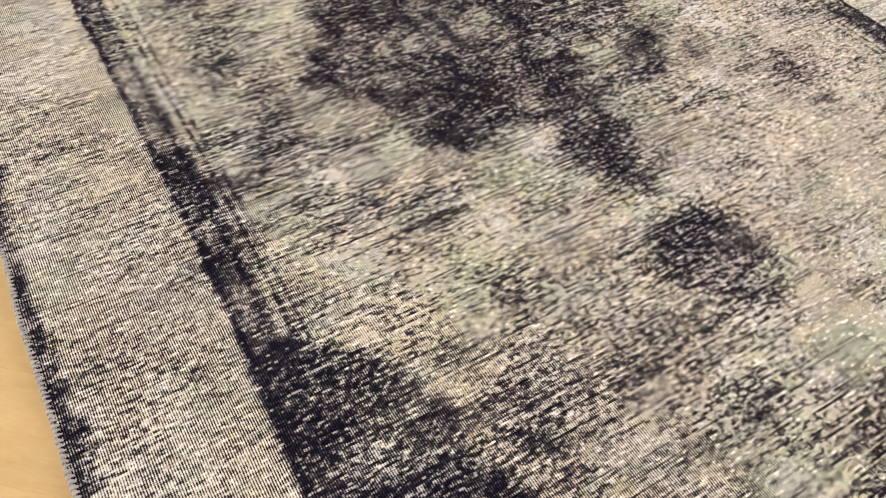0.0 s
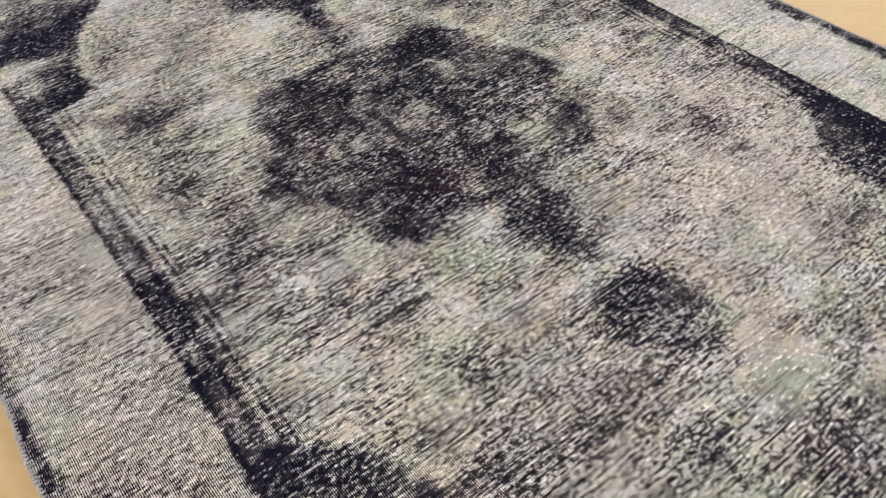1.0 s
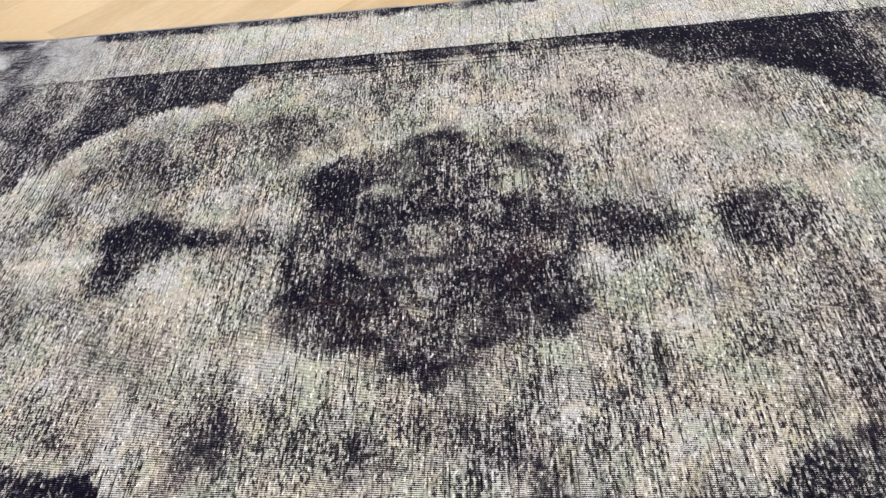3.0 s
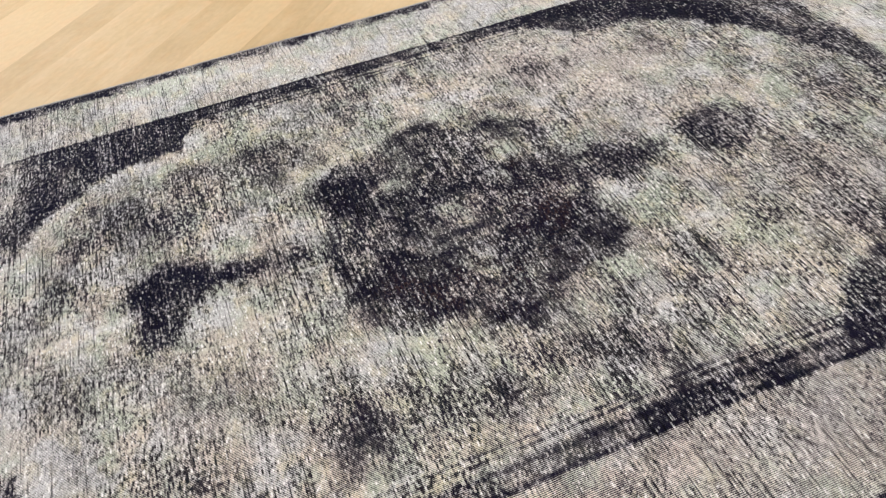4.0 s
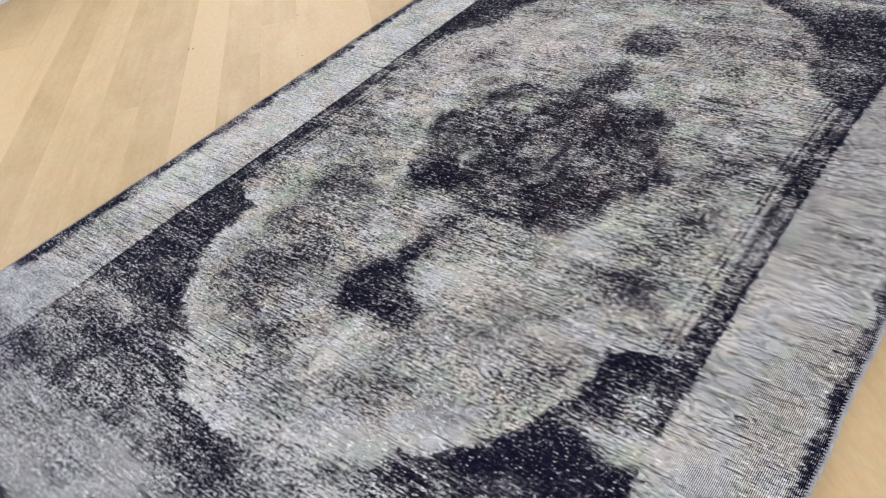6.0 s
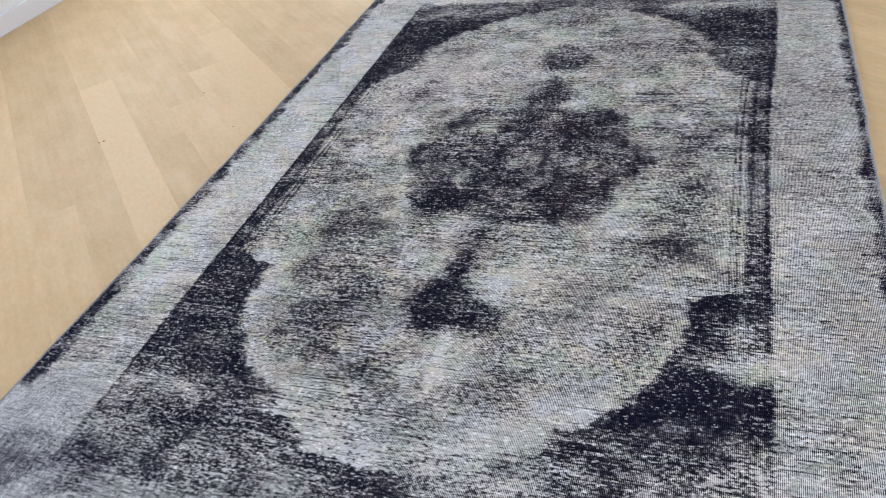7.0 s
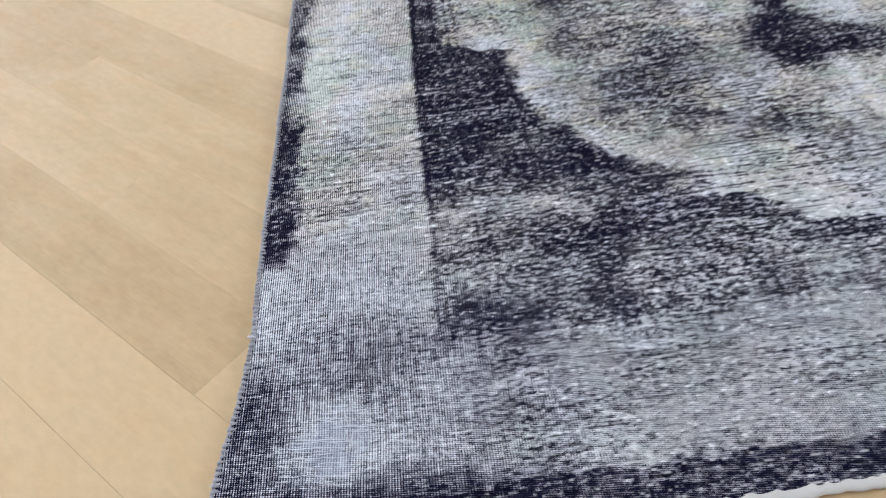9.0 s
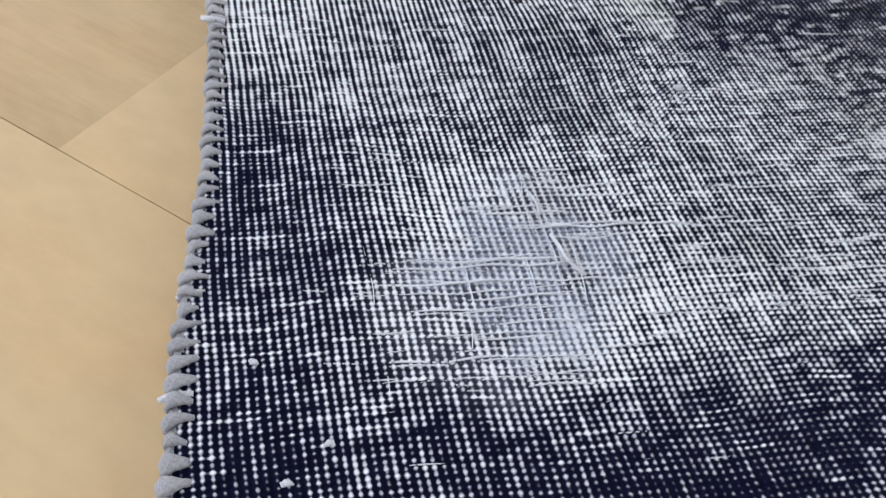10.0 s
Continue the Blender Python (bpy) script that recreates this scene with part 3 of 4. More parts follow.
    d = d + near * (0.13 + 0.15 * smooth(x, 0.86, 1.0) * smooth(y, 1.27, 1.31) + 0.20 * smooth(y, 1.40, 1.52) - 0.10 * smooth(-y, -1.27, -1.20))
    d = d + 0.12 * blot(x, y, 0.64, 1.24, 0.09, 0.04) * (1 - 0.5 * smooth(-x, -0.6, -0.5))
    d = d - 0.10 * smooth(x, 0.91, 0.94) * smooth(y, 1.39, 1.42) + 0.05 * smooth(y, 1.45, 1.49) * (1 - smooth(x, 0.86, 0.92)) * near
    d = d + 0.14 * smooth(x, 0.735, 0.76) * smooth(y, 0.55, 0.95) * (1 - smooth(y, 1.20, 1.30))
    d = d + 0.06 * smooth(y, 1.45, 1.49) * near + 0.12 * blot(x, y, 0.50, 1.12, 0.12, 0.05) - 0.13 * blot(x, y, 0.64, 1.44, 0.11, 0.03)
    d = d - 0.10 * smooth(y, 1.42, 1.46) * smooth(x, 0.84, 0.88) * (1 - smooth(x, 0.96, 0.985))
    d = d + 0.06 * smooth(y, 1.22, 1.25) * (1 - smooth(y, 1.31, 1.36)) * smooth(x, 0.54, 0.60) * (1 - smooth(x, 0.72, 0.80))
    d = d + 0.04 * smooth(x, 0.930, 0.975) * smooth(y, 1.28, 1.34) + 0.05 * smooth(y, 1.28, 1.34) * smooth(x, 0.3, 0.5) * (1 - smooth(x, 0.70, 0.80))
    d = d - 0.18 * smooth(-worn, -0.03, 0.03)
    # where the dyed pile is still whole: along the end, and beside the selvedge of the corner
    fleck = 0.55 + 0.9 * clouds(x, y, 0.03, 81)
    strip = smooth(x + 0.022 * (clouds(x, y, 0.03, 85) - 0.5), 0.910, 0.992) * smooth(y, 1.29, 1.34)
    whole = np.clip(fleck * (smooth(y + 0.010 * (clouds(x, y, 0.05, 83) - 0.5), 1.472, 1.500) * (1 - smooth(x, 0.68, 0.80)) * smooth(x, 0.3, 0.5)), 0, 1)
    d = d + 0.05 * whole + 0.03 * strip + 0.11 * smooth(y, 1.43, 1.48) * smooth(x, 0.66, 0.72) * (1 - smooth(x, 0.93, 0.97)) + 0.05 * smooth(x, 0.64, 0.74) * (1 - smooth(x, 0.93, 0.97)) * smooth(y, 1.18, 1.22) * (1 - smooth(y, 1.30, 1.36))
    bare = bare * (1 - 0.30 * whole)
    return np.clip(d, 0.05, 0.98), np.clip(bare, 0.0, 1.0)


def edge_x(y, side):
    """Where a long edge of the rug runs."""
    wave = (1 - 0.8 * smooth(y, 1.0, 1.2)) * 0.010 * (value_noise(y, y * 0 + side * 3.3, 0.31, 5) - 0.5) + 0.005 * (value_noise(y, y * 0 + side, 0.09, 6) - 0.5)
    flare = 0.029 * np.clip((y - 1.2) / 0.28, 0.0, None) ** 1.3 if side > 0 else 0.0
    return side * (HALF_W - (0.007 if side > 0 else 0.002) + wave + flare)


def edge_y(x, side):
    wave = 0.014 * (value_noise(x, x * 0 + side * 2.1, 0.33, 15) - 0.5)
    return side * (HALF_L + wave + (0.014 * (1 - smooth(x, 0.45, 0.80)) if side > 0 else 0.0))


def rise(x, y):
    """The rug's surface: it lies flat but for a faint roll, and lifts a little at its far end."""
    z = 0.0016 * (clouds(x, y, 0.22, 41) - 0.5) + 0.0010 * (clouds(x, y, 0.03, 44) - 0.5)
    return z + 0.010 * blot(x, y, 0.55, -1.53, 0.07, 0.05)


def lay_lines(low, high, dense_from, coarse, dense):
    a = np.linspace(low, dense_from, int(round((dense_from - low) / coarse)) + 1)
    b = np.linspace(dense_from, high, int(round((high - dense_from) / dense)) + 1)
    return np.concatenate([a, b[1:]])


def sheet(name, u, v, place, attributes, material, parent, label):
    """A quad sheet over the lines u, v with point attributes."""
    U, V = np.meshgrid(u, v)
    co = place(U, V)
    nu, nv = len(u), len(v)
    index = np.arange(nu * nv).reshape(nv, nu)
    quads = np.stack([index[:-1, :-1], index[:-1, 1:], index[1:, 1:], index[1:, :-1]], -1).reshape(-1, 4)
    me = bpy.data.meshes.new(name)
    me.vertices.add(nu * nv)
    me.vertices.foreach_set("co", co.reshape(-1).astype(np.float32))
    me.loops.add(quads.size)
    me.loops.foreach_set("vertex_index", quads.reshape(-1).astype(np.int32))
    me.polygons.add(len(quads))
    me.polygons.foreach_set("loop_start", np.arange(0, quads.size, 4, dtype=np.int32))
    me.update(calc_edges=True)
    me.polygons.foreach_set("use_smooth", np.ones(len(quads), dtype=bool))
    for key, values in attributes(co).items():
        layer = me.attributes.new(key, "FLOAT", "POINT")
        layer.data.foreach_set("value", values.reshape(-1).astype(np.float32))
    me.materials.append(material)
    ob = new(name, me)
    ob.parent = parent
    return tagged(ob, label)


rug = tagged(new("rug"), "faded navy and grey distressed wool rug with central medallion", "rug")


def rug_place(U, V):
    """From -1..1 across and along to the rug's wavering outline."""
    y = V * HALF_L
    x = np.where(U > 0, edge_x(y, 1) * U, -edge_x(y, -1) * U)
    y = y + (edge_y(x, 1) - HALF_L) * smooth(V, 0.9, 1.0) + (edge_y(x, -1) + HALF_L) * smooth(-V, 0.9, 1.0)
    # the pile that is left stands above the bare foundation, in uneven tufts
    pile = dye(x, y)[0]
    z = rise(x, y) + 0.0014 * (smooth(pile, 0.35, 0.75) - 0.4) + 0.0009 * (0.4 + 0.6 * pile) * (value_noise(x, y, 0.008, 71) - 0.5)
    # real thread relief in the open corner
    near = smooth(x, 0.70, 0.78) * smooth(y, 1.18, 1.26)
    z = z + near * 0.0006 * (np.cos(2 * math.pi * x / WARP) * 0.6 + np.cos(2 * math.pi * y / WEFT) * 0.4)
    return np.stack([x, y, z], -1)


def rug_attributes(co):
    x, y = co[..., 0], co[..., 1]
    dark, bare = dye(x, y)
    patchy = smooth(clouds(x, y, 0.05, 91), 0.38, 0.62)
    rust = sum(blot(x, y, *spot) for spot in ((0.12, -0.19, 0.07, 0.05), (-0.10, -0.20, 0.10, 0.09), (-0.28, -0.03, 0.09, 0.12), (-0.24, 0.17, 0.07, 0.09)))
    olive = sum(blot(x, y, *spot) for spot in ((0.965, 1.19, 0.05, 0.06), (-0.52, 0.20, 0.13, 0.22), (0.42, 0.34, 0.14, 0.14), (0.30, -0.62, 0.14, 0.14), (-0.38, -0.62, 0.14, 0.12), (0.27, 0.02, 0.08, 0.22), (-0.30, 0.55, 0.12, 0.12)))
    darn = np.maximum(smooth(-oval(x, y, 0.862, 1.393, 0.040, 0.046), -0.008, 0.016), smooth(-oval(x, y, 0.893, 1.426, 0.050, 0.042), -0.008, 0.016)) * (0.25 + 0.85 * smooth(clouds(x, y, 0.022, 97), 0.34, 0.62))
    return {"dark": dark, "bare": bare, "darn": np.clip(darn, 0, 1), "rose": np.clip(sum(blot(x, y, *spot) for spot in ((-0.86, -0.15, 0.14, 0.5), (0.30, -0.62, 0.22, 0.16), (-0.30, -0.78, 0.20, 0.16), (0.46, -0.40, 0.16, 0.24), (-0.33, 0.60, 0.14, 0.16))) * (0.3 + 0.7 * smooth(clouds(x, y, 0.09, 95), 0.35, 0.6)), 0, 1), "rust": np.clip(rust * (0.25 + patchy), 0, 1), "olive": np.clip(olive * (0.3 + 0.7 * patchy), 0, 1)}


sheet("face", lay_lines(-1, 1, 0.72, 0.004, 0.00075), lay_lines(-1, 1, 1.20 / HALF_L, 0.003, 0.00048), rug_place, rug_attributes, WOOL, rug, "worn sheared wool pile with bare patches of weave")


# the rug's underside and its thickness
def backing():
    bm = bmesh.new()
    ring = []
    n = 120
    for k in range(n + 1):
        y = -HALF_L + 2 * HALF_L * k / n
        ring.append((float(edge_x(np.array(y), 1)) - 0.002, y))
    for k in range(n + 1):
        y = HALF_L - 2 * HALF_L * k / n
        ring.append((float(edge_x(np.array(y), -1)) + 0.002, y))
    low = [bm.verts.new((x, y, FLOOR_Z + 0.0005)) for x, y in ring]
    high = [bm.verts.new((x, y, -0.0030)) for x, y in ring]
    bm.faces.new(low[::-1]), bm.faces.new(high)
    for k in range(len(ring)):
        bm.faces.new((low[k], low[(k + 1) % len(ring)], high[(k + 1) % len(ring)], high[k]))
    bmesh.ops.recalc_face_normals(bm, faces=bm.faces)
    return bm


part("backing", backing(), HEM, rug, "pale cotton foundation under the pile")


def hem(side):
    """The woven cotton tape that closes an end of the rug."""
    bm = bmesh.new()
    rows = []
    n = 220
    for k in range(n + 1):
        u = -1 + 2 * k / n
        x = u * (HALF_W - 0.004)
        y = float(edge_y(np.array(x), side))
        z = float(rise(np.array(x), np.array(y)))
        w = 0.0013 * math.sin(k * 2.1) + 0.0010 * math.sin(k * 0.73)
        prof = [(-0.004, 0.0006), (0.002, 0.0012), (0.008 + w, 0.0004), (0.011 + w, -0.003), (0.009 + w, -0.0072), (0.0, -0.0074)]
        rows.append([bm.verts.new((x, y + side * a, z + b if b > -0.002 else min(z + b, z - 0.001) if z > 0.002 else b)) for a, b in prof])
    for a, b in zip(rows, rows[1:]):
        for i in range(len(a) - 1):
            bm.faces.new((a[i], a[i + 1], b[i + 1], b[i]))
    for f in bm.faces:
        f.smooth = True
    bmesh.ops.recalc_face_normals(bm, faces=bm.faces)
    return bm


part("hem", hem(1), HEM, rug, "off-white woven cotton hem")
part("hem", hem(-1), HEM, rug, "off-white woven cotton hem")


# --- loose things at the wall: a socket strip and a small wooden frame ---
def socket_strip():
    base = tagged(new("power_strip"), "white plastic power strip with black underside lying on the floor", "power strip")
    z = FLOOR_Z
    part("base", boxes((-0.095, 0.095, -0.036, 0.036, 0.001, 0.016), bevel=0.004), BLACK, base, "black rubber underside")
    part("body", boxes((-0.10, 0.10, -0.04, 0.04, 0.0165, 0.045), bevel=0.009), PLASTIC, base)
    for k in (-0.055, 0.0, 0.055):
        bm = bmesh.new()
        bmesh.ops.create_cone(bm, cap_ends=True, segments=20, radius1=0.019, radius2=0.017, depth=0.003, matrix=Matrix.Translation((k, 0, 0.047)))
        part("socket", bm, PLASTIC, base)
    part("plug", boxes((0.10, 0.135, -0.014, 0.014, 0.012, 0.036), bevel=0.005), BLACK, base, "black plug at the end")
    base.matrix_world = pose(2.640, -2.495, z, rz=205) @ Matrix.Scale(0.9, 4)
    return base


socket_strip()


def wooden_frame():
    """A low stand of pale wooden bars."""
    base = tagged(new("wooden_stand"), "small low stand of pale wooden bars with a brown panel", "stand")
    for x in (-0.09, 0.09):
        part("runner", boxes((x - 0.008, x + 0.008, -0.11, 0.16, 0.0, 0.014), bevel=0.003), BEECH, base)
        for y in (-0.10, 0.04):
            part("post", boxes((x - 0.010, x + 0.010, y - 0.010, y + 0.010, 0.0145, 0.22), bevel=0.003), BEECH, base)
    part("front_rail", boxes((-0.081, 0.081, 0.145, 0.16, 0.0, 0.014), bevel=0.003), BEECH, base)
    part("back_panel", boxes((-0.079, 0.079, -0.02, -0.004, 0.0, 0.19), bevel=0.002), WALNUT, base, "brown wooden panel")
    part("top", boxes((-0.11, 0.11, -0.12, 0.06, 0.2205, 0.24), bevel=0.004), BEECH, base)
    base.matrix_world = pose(2.815, -2.64, FLOOR_Z, rz=14)
    return base


wooden_frame()

# --- floor: oak boards laid slantwise, clipped at the walls ---
BOARD_W, JOINT_AT = 0.148, 0.939                # strip width; where one joint lies along the boards' normal
D = Vector((math.cos(BOARD_TURN), math.sin(BOARD_TURN)))
N = Vector((-D.y, D.x)) * -1.0                  # points to +x, +y
# known end joints and tones by strip: (strip, end joint, tone before it, tone after it)
KNOWN = {0: (-1.83, 0.50, 0.86), 1: (-0.90, 0.33, 0.40), 2: (-0.80, 0.34, 0.54), 3: (-0.35, 0.60, 0.50), 4: (0.117, 0.34, 0.88), 5: (-0.95, 0.72, 0.95), 6: (0.45, 0.80, 0.74),
         -1: (-1.05, 0.50, 0.37), -2: (-1.30, 0.42, 0.60), -3: (-1.60, 0.48, 0.72), -4: (-2.0, 0.60, 0.84), -5: (-1.20, 0.38, 0.46)}


def clipped(poly, inside, cut):
    out = []
    for a, b in zip(poly, poly[1:] + poly[:1]):
        if inside(a):
            out.append(a)
        if inside(a) != inside(b):
            out.append(cut(a, b))
    return out


def in_room(poly):
    for axis, bound, sign in ((0, X0 + 0.004, 1), (0, X1 - 0.004, -1), (1, Y0 + 0.004, 1), (1, Y1 - 0.004, -1)):
        if len(poly) < 3:
            return []
        poly = clipped(poly, lambda p: sign * (p[axis] - bound) >= 0,
                       lambda a, b: tuple(a[i] + (b[i] - a[i]) * (bound - a[axis]) / (b[axis] - a[axis]) for i in (0, 1)))
    area = 0.5 * sum(a[0] * b[1] - a[1] * b[0] for a, b in zip(poly, poly[1:] + poly[:1]))
    return poly if area > 0.002 else poly[::-1] if area < -0.002 else []


def inset(poly, k):
    """A convex outline moved inwards by k."""
    out = []
    n = len(poly)
    for i in range(n):
        p, a, b = Vector(poly[i]), Vector(poly[i - 1]), Vector(poly[(i + 1) % n])
        u, v = (p - a).normalized(), (b - p).normalized()
        bis = Vector((-u.y - v.y, u.x + v.x))
        s = bis.normalized() * min(4 * k, k / max(0.3, math.sqrt(max(0.02, (1 + u.dot(v)) / 2)))) if bis.length > 1e-6 else Vector((0, 0))
        out.append(tuple(p + s))
    return out


def board(poly, verts, faces, sink, wide):
    """Adds one board with eased edges; a few strips have shrunk and stand a little apart."""
    g = 0.0006 if wide else 0.00015
    rings = [(inset(poly, 0.3 * g), FLOOR_Z - 0.014), (inset(poly, 0.3 * g), FLOOR_Z - 0.8 * g - sink), (inset(poly, g), FLOOR_Z - sink)]
    start = len(verts)
    n = len(poly)
    for ring, z in rings:
        verts += [(p[0], p[1], z) for p in ring]
    for r in (0, 1):
        for i in range(n):
            j = (i + 1) % n
            faces.append((start + r * n + i, start + r * n + j, start + (r + 1) * n + j, start + (r + 1) * n + i))
    faces.append(tuple(start + 2 * n + i for i in range(n)))


def board_mesh(name, verts, faces, tones):
    me = bpy.data.meshes.new(name)
    me.from_pydata(verts, [], faces)
    layer = me.attributes.new("tone", "FLOAT", "POINT")
    layer.data.foreach_set("value", tones)
    me.materials.append(OAK)
    return me


floor = tagged(part("floor", boxes((X0, X1, Y0, Y1, FLOOR_Z - 0.05, FLOOR_Z - 0.0145)), SUB), "pale varnished oak floor of long slanting boards", "floor", kind="structure")
rand = random.Random(7)
rest_v, rest_f, rest_t = [], [], []
for k in range(-50, 50):
    c0 = JOINT_AT + k * BOARD_W
    s0, _, _ = KNOWN.get(k, (rand.uniform(-1.0, 1.0), 0, 0))
    strip_tone = rand.gauss(0.49, 0.08)
    cuts = [s0]
    while cuts[-1] < 9:
        cuts.append(cuts[-1] + rand.uniform(1.7, 2.3))
    while cuts[0] > -9:
        cuts.insert(0, cuts[0] - rand.uniform(1.7, 2.3))
    for s, e in zip(cuts, cuts[1:]):
        poly = in_room([tuple(N * c + D * t) for c, t in ((c0, s - 0.0003), (c0, e + 0.0003), (c0 + BOARD_W, e + 0.0003), (c0 + BOARD_W, s - 0.0003))])
        tone = min(0.95, max(0.05, strip_tone + rand.gauss(0.0, 0.03)))
        if k in KNOWN and e == s0:
            tone = KNOWN[k][1]
        if k in KNOWN and s == s0:
            tone = KNOWN[k][2]
        if not poly:
            continue
        sink = rand.uniform(0.0, 0.00008)
        mid = Vector((sum(p[0] for p in poly) / len(poly), sum(p[1] for p in poly) / len(poly)))
        if -2.4 < mid.x and -3.4 < mid.y < 3.0:
            v, f = [], []
            board(poly, v, f, sink, k in (5,))
            ob = new("board", board_mesh("board", v, f, [tone] * len(v)))
            ob.parent = floor
        else:
            n = len(rest_v)
            board(poly, rest_v, rest_f, sink, False)
            rest_t += [tone] * (len(rest_v) - n)
rest = new("boards", board_mesh("boards", rest_v, rest_f, rest_t))
rest.parent = floor
tagged(rest, kind="stuff")

# --- the overcast long edges: a cord wrapped with grey yarn ---
STITCH = 0.0078


def stitch_mesh(seed):
    """One wrap of yarn over the edge, wide outside and tapering to a point on the pile."""
    r = random.Random(seed)
    bm = bmesh.new()
    rings = []
    n, sides = 9, 6
    for i in range(n):
        t = i / (n - 1)
        a = radians(-75 + 215 * t)
        reach = 0.0050 + 0.0006 * smooth(np.array(t), 0.72, 1.0)
        p = Vector((math.cos(a) * reach - 0.001, r.uniform(-0.0004, 0.0004) + 0.0016 * t, max(-0.0068, math.sin(a) * 0.0058 - 0.0028)))
        if t > 0.7:
            p.z = 0.0022 - 0.006 * (t - 0.7)
        half = 0.0035 * (1 - 0.62 * float(smooth(np.array(t), 0.60, 1.0))) * r.uniform(0.9, 1.1)
        thick = 0.0021 * (1 - 0.6 * t)
        out = Vector((math.cos(a), 0, math.sin(a)))
        rings.append([bm.verts.new(p + Vector((0, math.cos(b) * half, 0)) + out * math.sin(b) * thick) for b in [2 * math.pi * k / sides for k in range(sides)]])
    for a, b in zip(rings, rings[1:]):
        for k in range(sides):
            bm.faces.new((a[k], a[(k + 1) % sides], b[(k + 1) % sides], b[k]))
    bm.faces.new(rings[-1]), bm.faces.new(rings[0][::-1])
    for f in bm.faces:
        f.smooth = True
    bmesh.ops.recalc_face_normals(bm, faces=bm.faces)
    return bm


def cord(side):
    return tube([(float(edge_x(np.array(y), side)), y, -0.0032) for y in np.linspace(-HALF_L + 0.004, HALF_L - 0.004, 200)], 0.0038, 8)


part("edge_cord", cord(1), YARN, rug, "grey cord along the long edge")
part("edge_cord", cord(-1), YARN, rug, "grey cord along the long edge")
shapes = []
for seed in range(5):
    me = bpy.data.meshes.new("stitch")
    bm = stitch_mesh(seed)
    bm.to_mesh(me)
    bm.free()
    me.materials.append(YARN)
    shapes.append(me)
rand = random.Random(3)
count = int(2 * HALF_L / STITCH)
bm = bmesh.new()
for side in (1, -1):
    for k in range(count):
        y = HALF_L - 0.006 - k * STITCH
        m = Matrix.LocRotScale((float(edge_x(np.array(y), side)), y, 0.0), Euler((0, 0, (side < 0) * math.pi + radians(rand.uniform(-16, 16)))), (rand.uniform(0.75, 1.12), rand.uniform(0.7, 1.2), rand.uniform(0.8, 1.15)))
        piece = shapes[rand.randrange(5)]
        if side > 0 and k < 290:
            ob = new("stitch", piece)
            ob.parent = rug
            ob.matrix_local = m
        else:
            start = len(bm.verts)
            bm.from_mesh(piece)
            bm.verts.ensure_lookup_table()
            bmesh.ops.transform(bm, matrix=m, verts=bm.verts[start:])
tagged(part("stitching", bm, YARN, rug, "close grey yarn stitches"), kind="stuff")

# --- the darned patch: fine white strands laid across the bare weave, and pulled wefts round it ---
def strand(name, span, r, radius, parent):
    x0, y0, x1, y1 = span
    n = max(4, int(math.hypot(x1 - x0, y1 - y0) / 0.003))
    w, ph = 0.0005 * r.uniform(0.5, 1.5), r.uniform(0, 6)
    along = abs(x1 - x0) > abs(y1 - y0)
    pts = []
    for i in range(n + 1):
        t = i / n
        bow = w * math.sin(ph + t * n * 0.45)
        x, y = x0 + (x1 - x0) * t, y0 + (y1 - y0) * t
        x, y = (x, y + bow) if along else (x + bow, y)
        lift = 0.0004 + 0.0005 * math.cos(2 * math.pi * (x / WARP if along else y / WEFT))
        pts.append((x, y, float(rise(np.array(x), np.array(y))) + lift))
    thick = radius * r.uniform(0.6, 1.1)
    return part(name, tube(pts, lambda t: thick * min(1.0, 0.25 + 4 * t, 0.25 + 4 * (1 - t)), 5), STRAND, parent)


rand = random.Random(12)
darning = strand("darning", (0.93, 1.405, 0.82, 1.42), rand, 0.0004, rug)
tagged(darning, "fine white darning strands over the bare weave")
for k in range(38):
    y = 1.352 + 0.0030 * k + rand.uniform(-0.0008, 0.0008)
    mid = 0.850 if y < 1.395 else 0.890
    half = (0.038 if y < 1.385 else 0.050) * rand.uniform(0.2, 0.9)
    mid = mid + rand.uniform(-0.025, 0.025)
    strand("strand", (mid - half, y + 0.10 * half, mid + half, y - 0.10 * half), rand, rand.choice((0.00022, 0.00034, 0.00055)), darning)
for x, y0, y1 in ((0.940, 1.385, 1.465), (0.862, 1.355, 1.39), (0.858, 1.37, 1.42), (0.855, 1.38, 1.412), (0.917, 1.335, 1.36), (0.872, 1.40, 1.44), (0.899, 1.40, 1.43), (0.85, 1.395, 1.43), (0.905, 1.43, 1.45)):
    strand("strand", (x, y0, x + 0.003, y1), rand, 0.00032, darning)
for k in range(120):
    x, y = rand.uniform(0.62, 0.975), rand.uniform(1.225, 1.51)
    half = rand.uniform(0.002, 0.007) if rand.random() < 0.85 else rand.uniform(0.007, 0.022)
    if x + half < 0.99:
        strand("weft_thread", (x - half, y + 0.12 * half, x + half, y - 0.12 * half), rand, 0.00026, rug)

for k in range(110):
    x, y = rand.uniform(0.70, 0.96), rand.gauss(1.425, 0.028)
    half = rand.uniform(0.003, 0.010) if rand.random() < 0.8 else rand.uniform(0.012, 0.024)
    if x + half < 0.985 and y < 1.505:
        strand("weft_thread", (x - half, y + 0.12 * half, x + half, y - 0.12 * half), rand, 0.00030, rug)

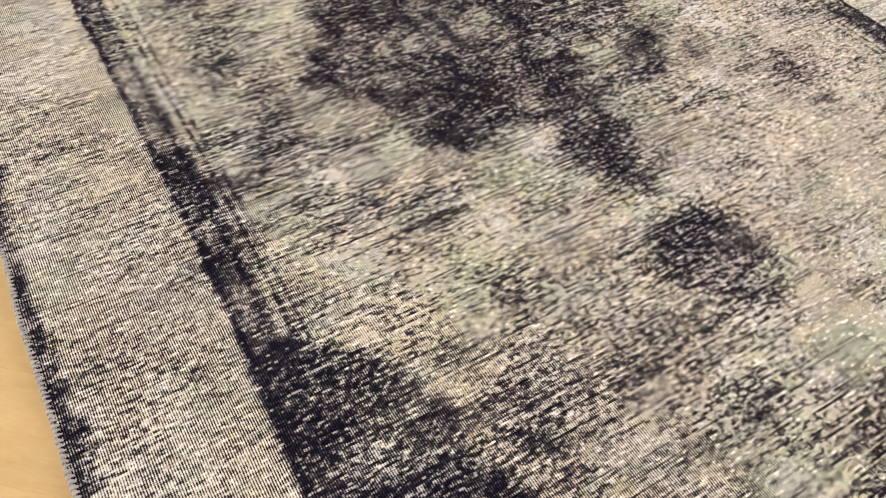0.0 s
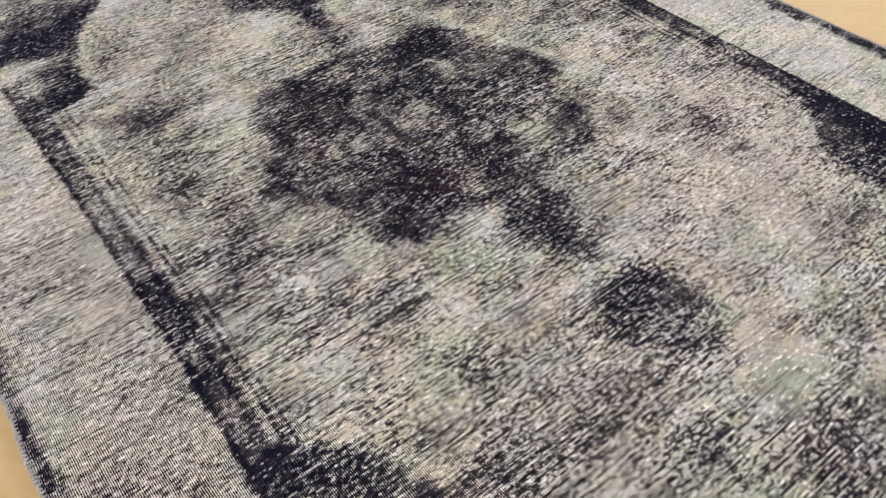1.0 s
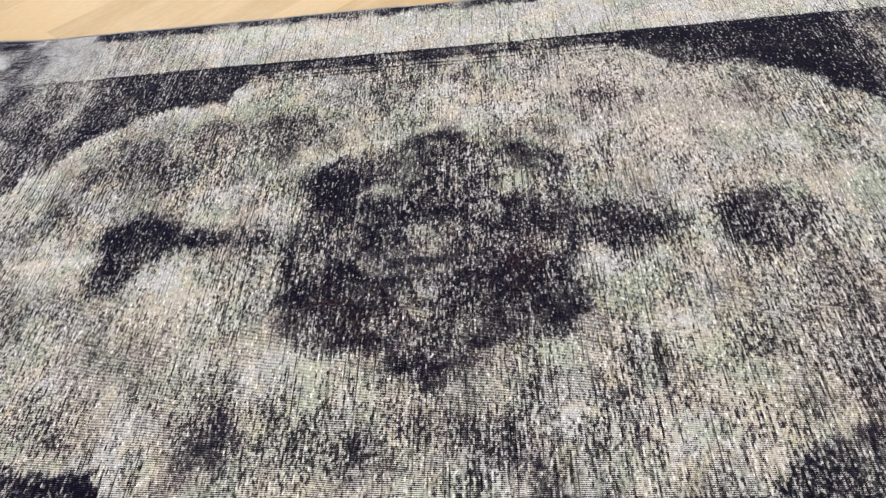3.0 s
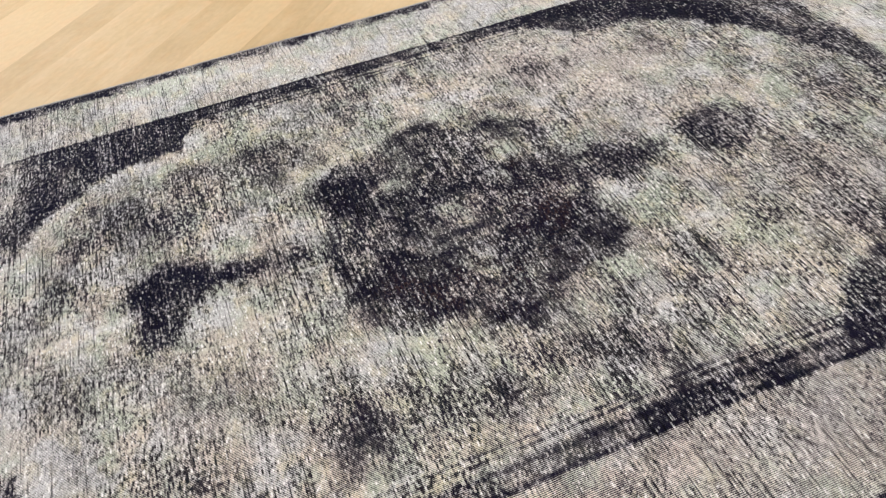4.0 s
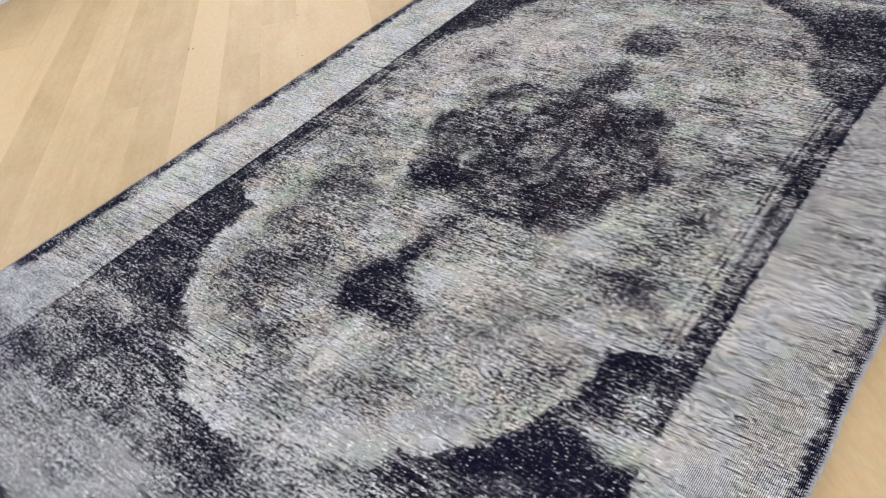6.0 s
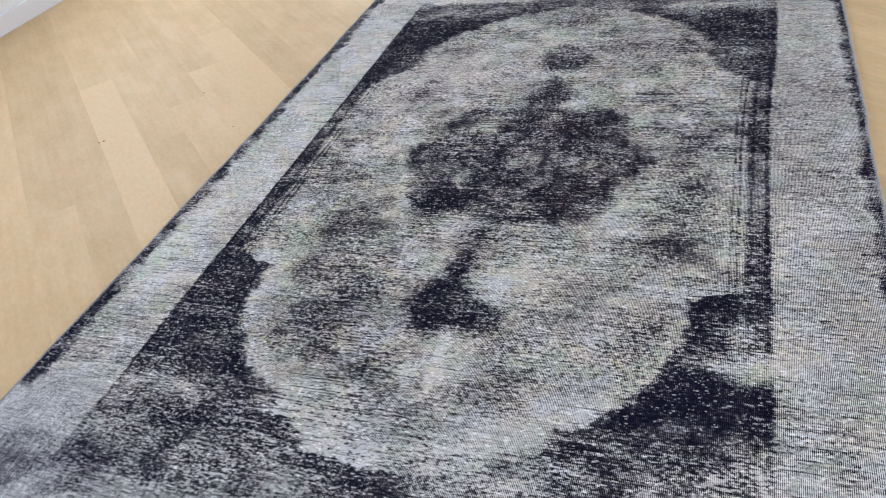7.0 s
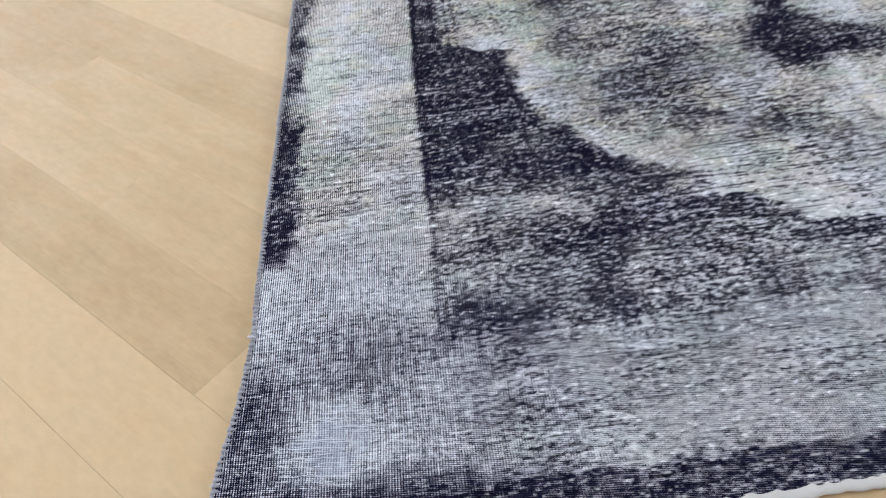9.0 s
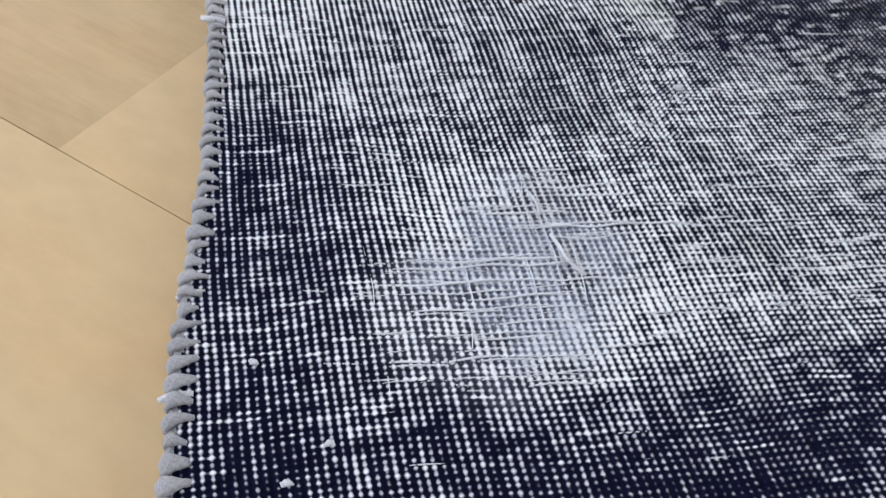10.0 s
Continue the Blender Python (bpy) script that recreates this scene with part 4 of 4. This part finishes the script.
# --- white lint and loose yarn ends on the pile ---
def lint(x, y, size, seed):
    r = random.Random(seed)
    bm = bmesh.new()
    bmesh.ops.create_icosphere(bm, subdivisions=2, radius=1.0)
    for v in bm.verts:
        k = 1 + 0.5 * noise.noise(v.co * 1.7 + Vector((seed, 0, 0)))
        v.co = Vector((v.co.x * size * k, v.co.y * size * 0.6 * k, max(-0.3, v.co.z) * size * 0.45 * k))
    for f in bm.faces:
        f.smooth = True
    ob = part("lint", bm, LINT, None)
    ob.matrix_world = pose(x, y, 0.0012, rz=r.uniform(0, 180))
    return tagged(ob, "small white fluff of lint on the rug", "lint", "lint on the rug")


for k, (x, y, size) in enumerate(((0.755, 1.302, 0.0032), (0.967, 1.471, 0.0020), (0.983, 1.483, 0.0022), (0.595, 0.989, 0.0040), (0.30, 1.405, 0.004), (0.52, 1.475, 0.004), (0.99, 1.434, 0.0022))):
    lint(x, y, size, k)


def crumb(x, y, size, seed):
    r = random.Random(seed)
    bm = bmesh.new()
    bmesh.ops.create_icosphere(bm, subdivisions=1, radius=1.0)
    for v in bm.verts:
        k = 1 + 0.6 * noise.noise(v.co * 1.9 + Vector((seed, 3, 0)))
        v.co = Vector((v.co.x * size * 2.2 * k, v.co.y * size * k, max(-0.5, v.co.z) * size * 0.8 * k))
    ob = part("crumb", bm, BLACK, None)
    ob.matrix_world = pose(x, y, FLOOR_Z + 0.5 * size, rz=r.uniform(0, 180))
    return tagged(ob, "tiny dark crumb of dirt on the oak floor", "crumb", "crumbs on the floor")


for k, (x, y, size) in enumerate(((1.629, -0.044, 0.0030), (1.617, -0.056, 0.0022), (1.109, -0.183, 0.0022), (1.405, -0.448, 0.0018))):
    crumb(x, y, size, k)


def loose_end(points, radius, label):
    ob = part("loose_thread", tube(points, radius, 6), LINT, None)
    return tagged(ob, label, "thread", "loose threads on the rug")


loose_end([(0.860, 1.364, 0.0002), (0.8585, 1.370, 0.0007), (0.8580, 1.377, 0.0002)], 0.0008, "short white slub of yarn in the bare weave")
loose_end([(0.8575, 1.390, 0.0002), (0.8560, 1.398, 0.0009), (0.8550, 1.405, 0.0009), (0.850, 1.414, 0.0002)], 0.0009, "short white slub of yarn in the bare weave")
loose_end([(1.012, 1.443, 0.0), (1.019, 1.4425, 0.0012), (1.024, 1.443, -0.001)], 0.0013, "thin white thread sticking out of the edge")
loose_end([(1.006, 1.398, 0.0), (1.012, 1.3975, 0.0010), (1.017, 1.399, -0.001)], 0.0009, "thin white thread sticking out of the edge")
loose_end([(0.988, 1.222, 0.001), (0.995, 1.221, 0.0026), (1.000, 1.218, 0.0010)], 0.0016, "thin white thread sticking out of the edge")
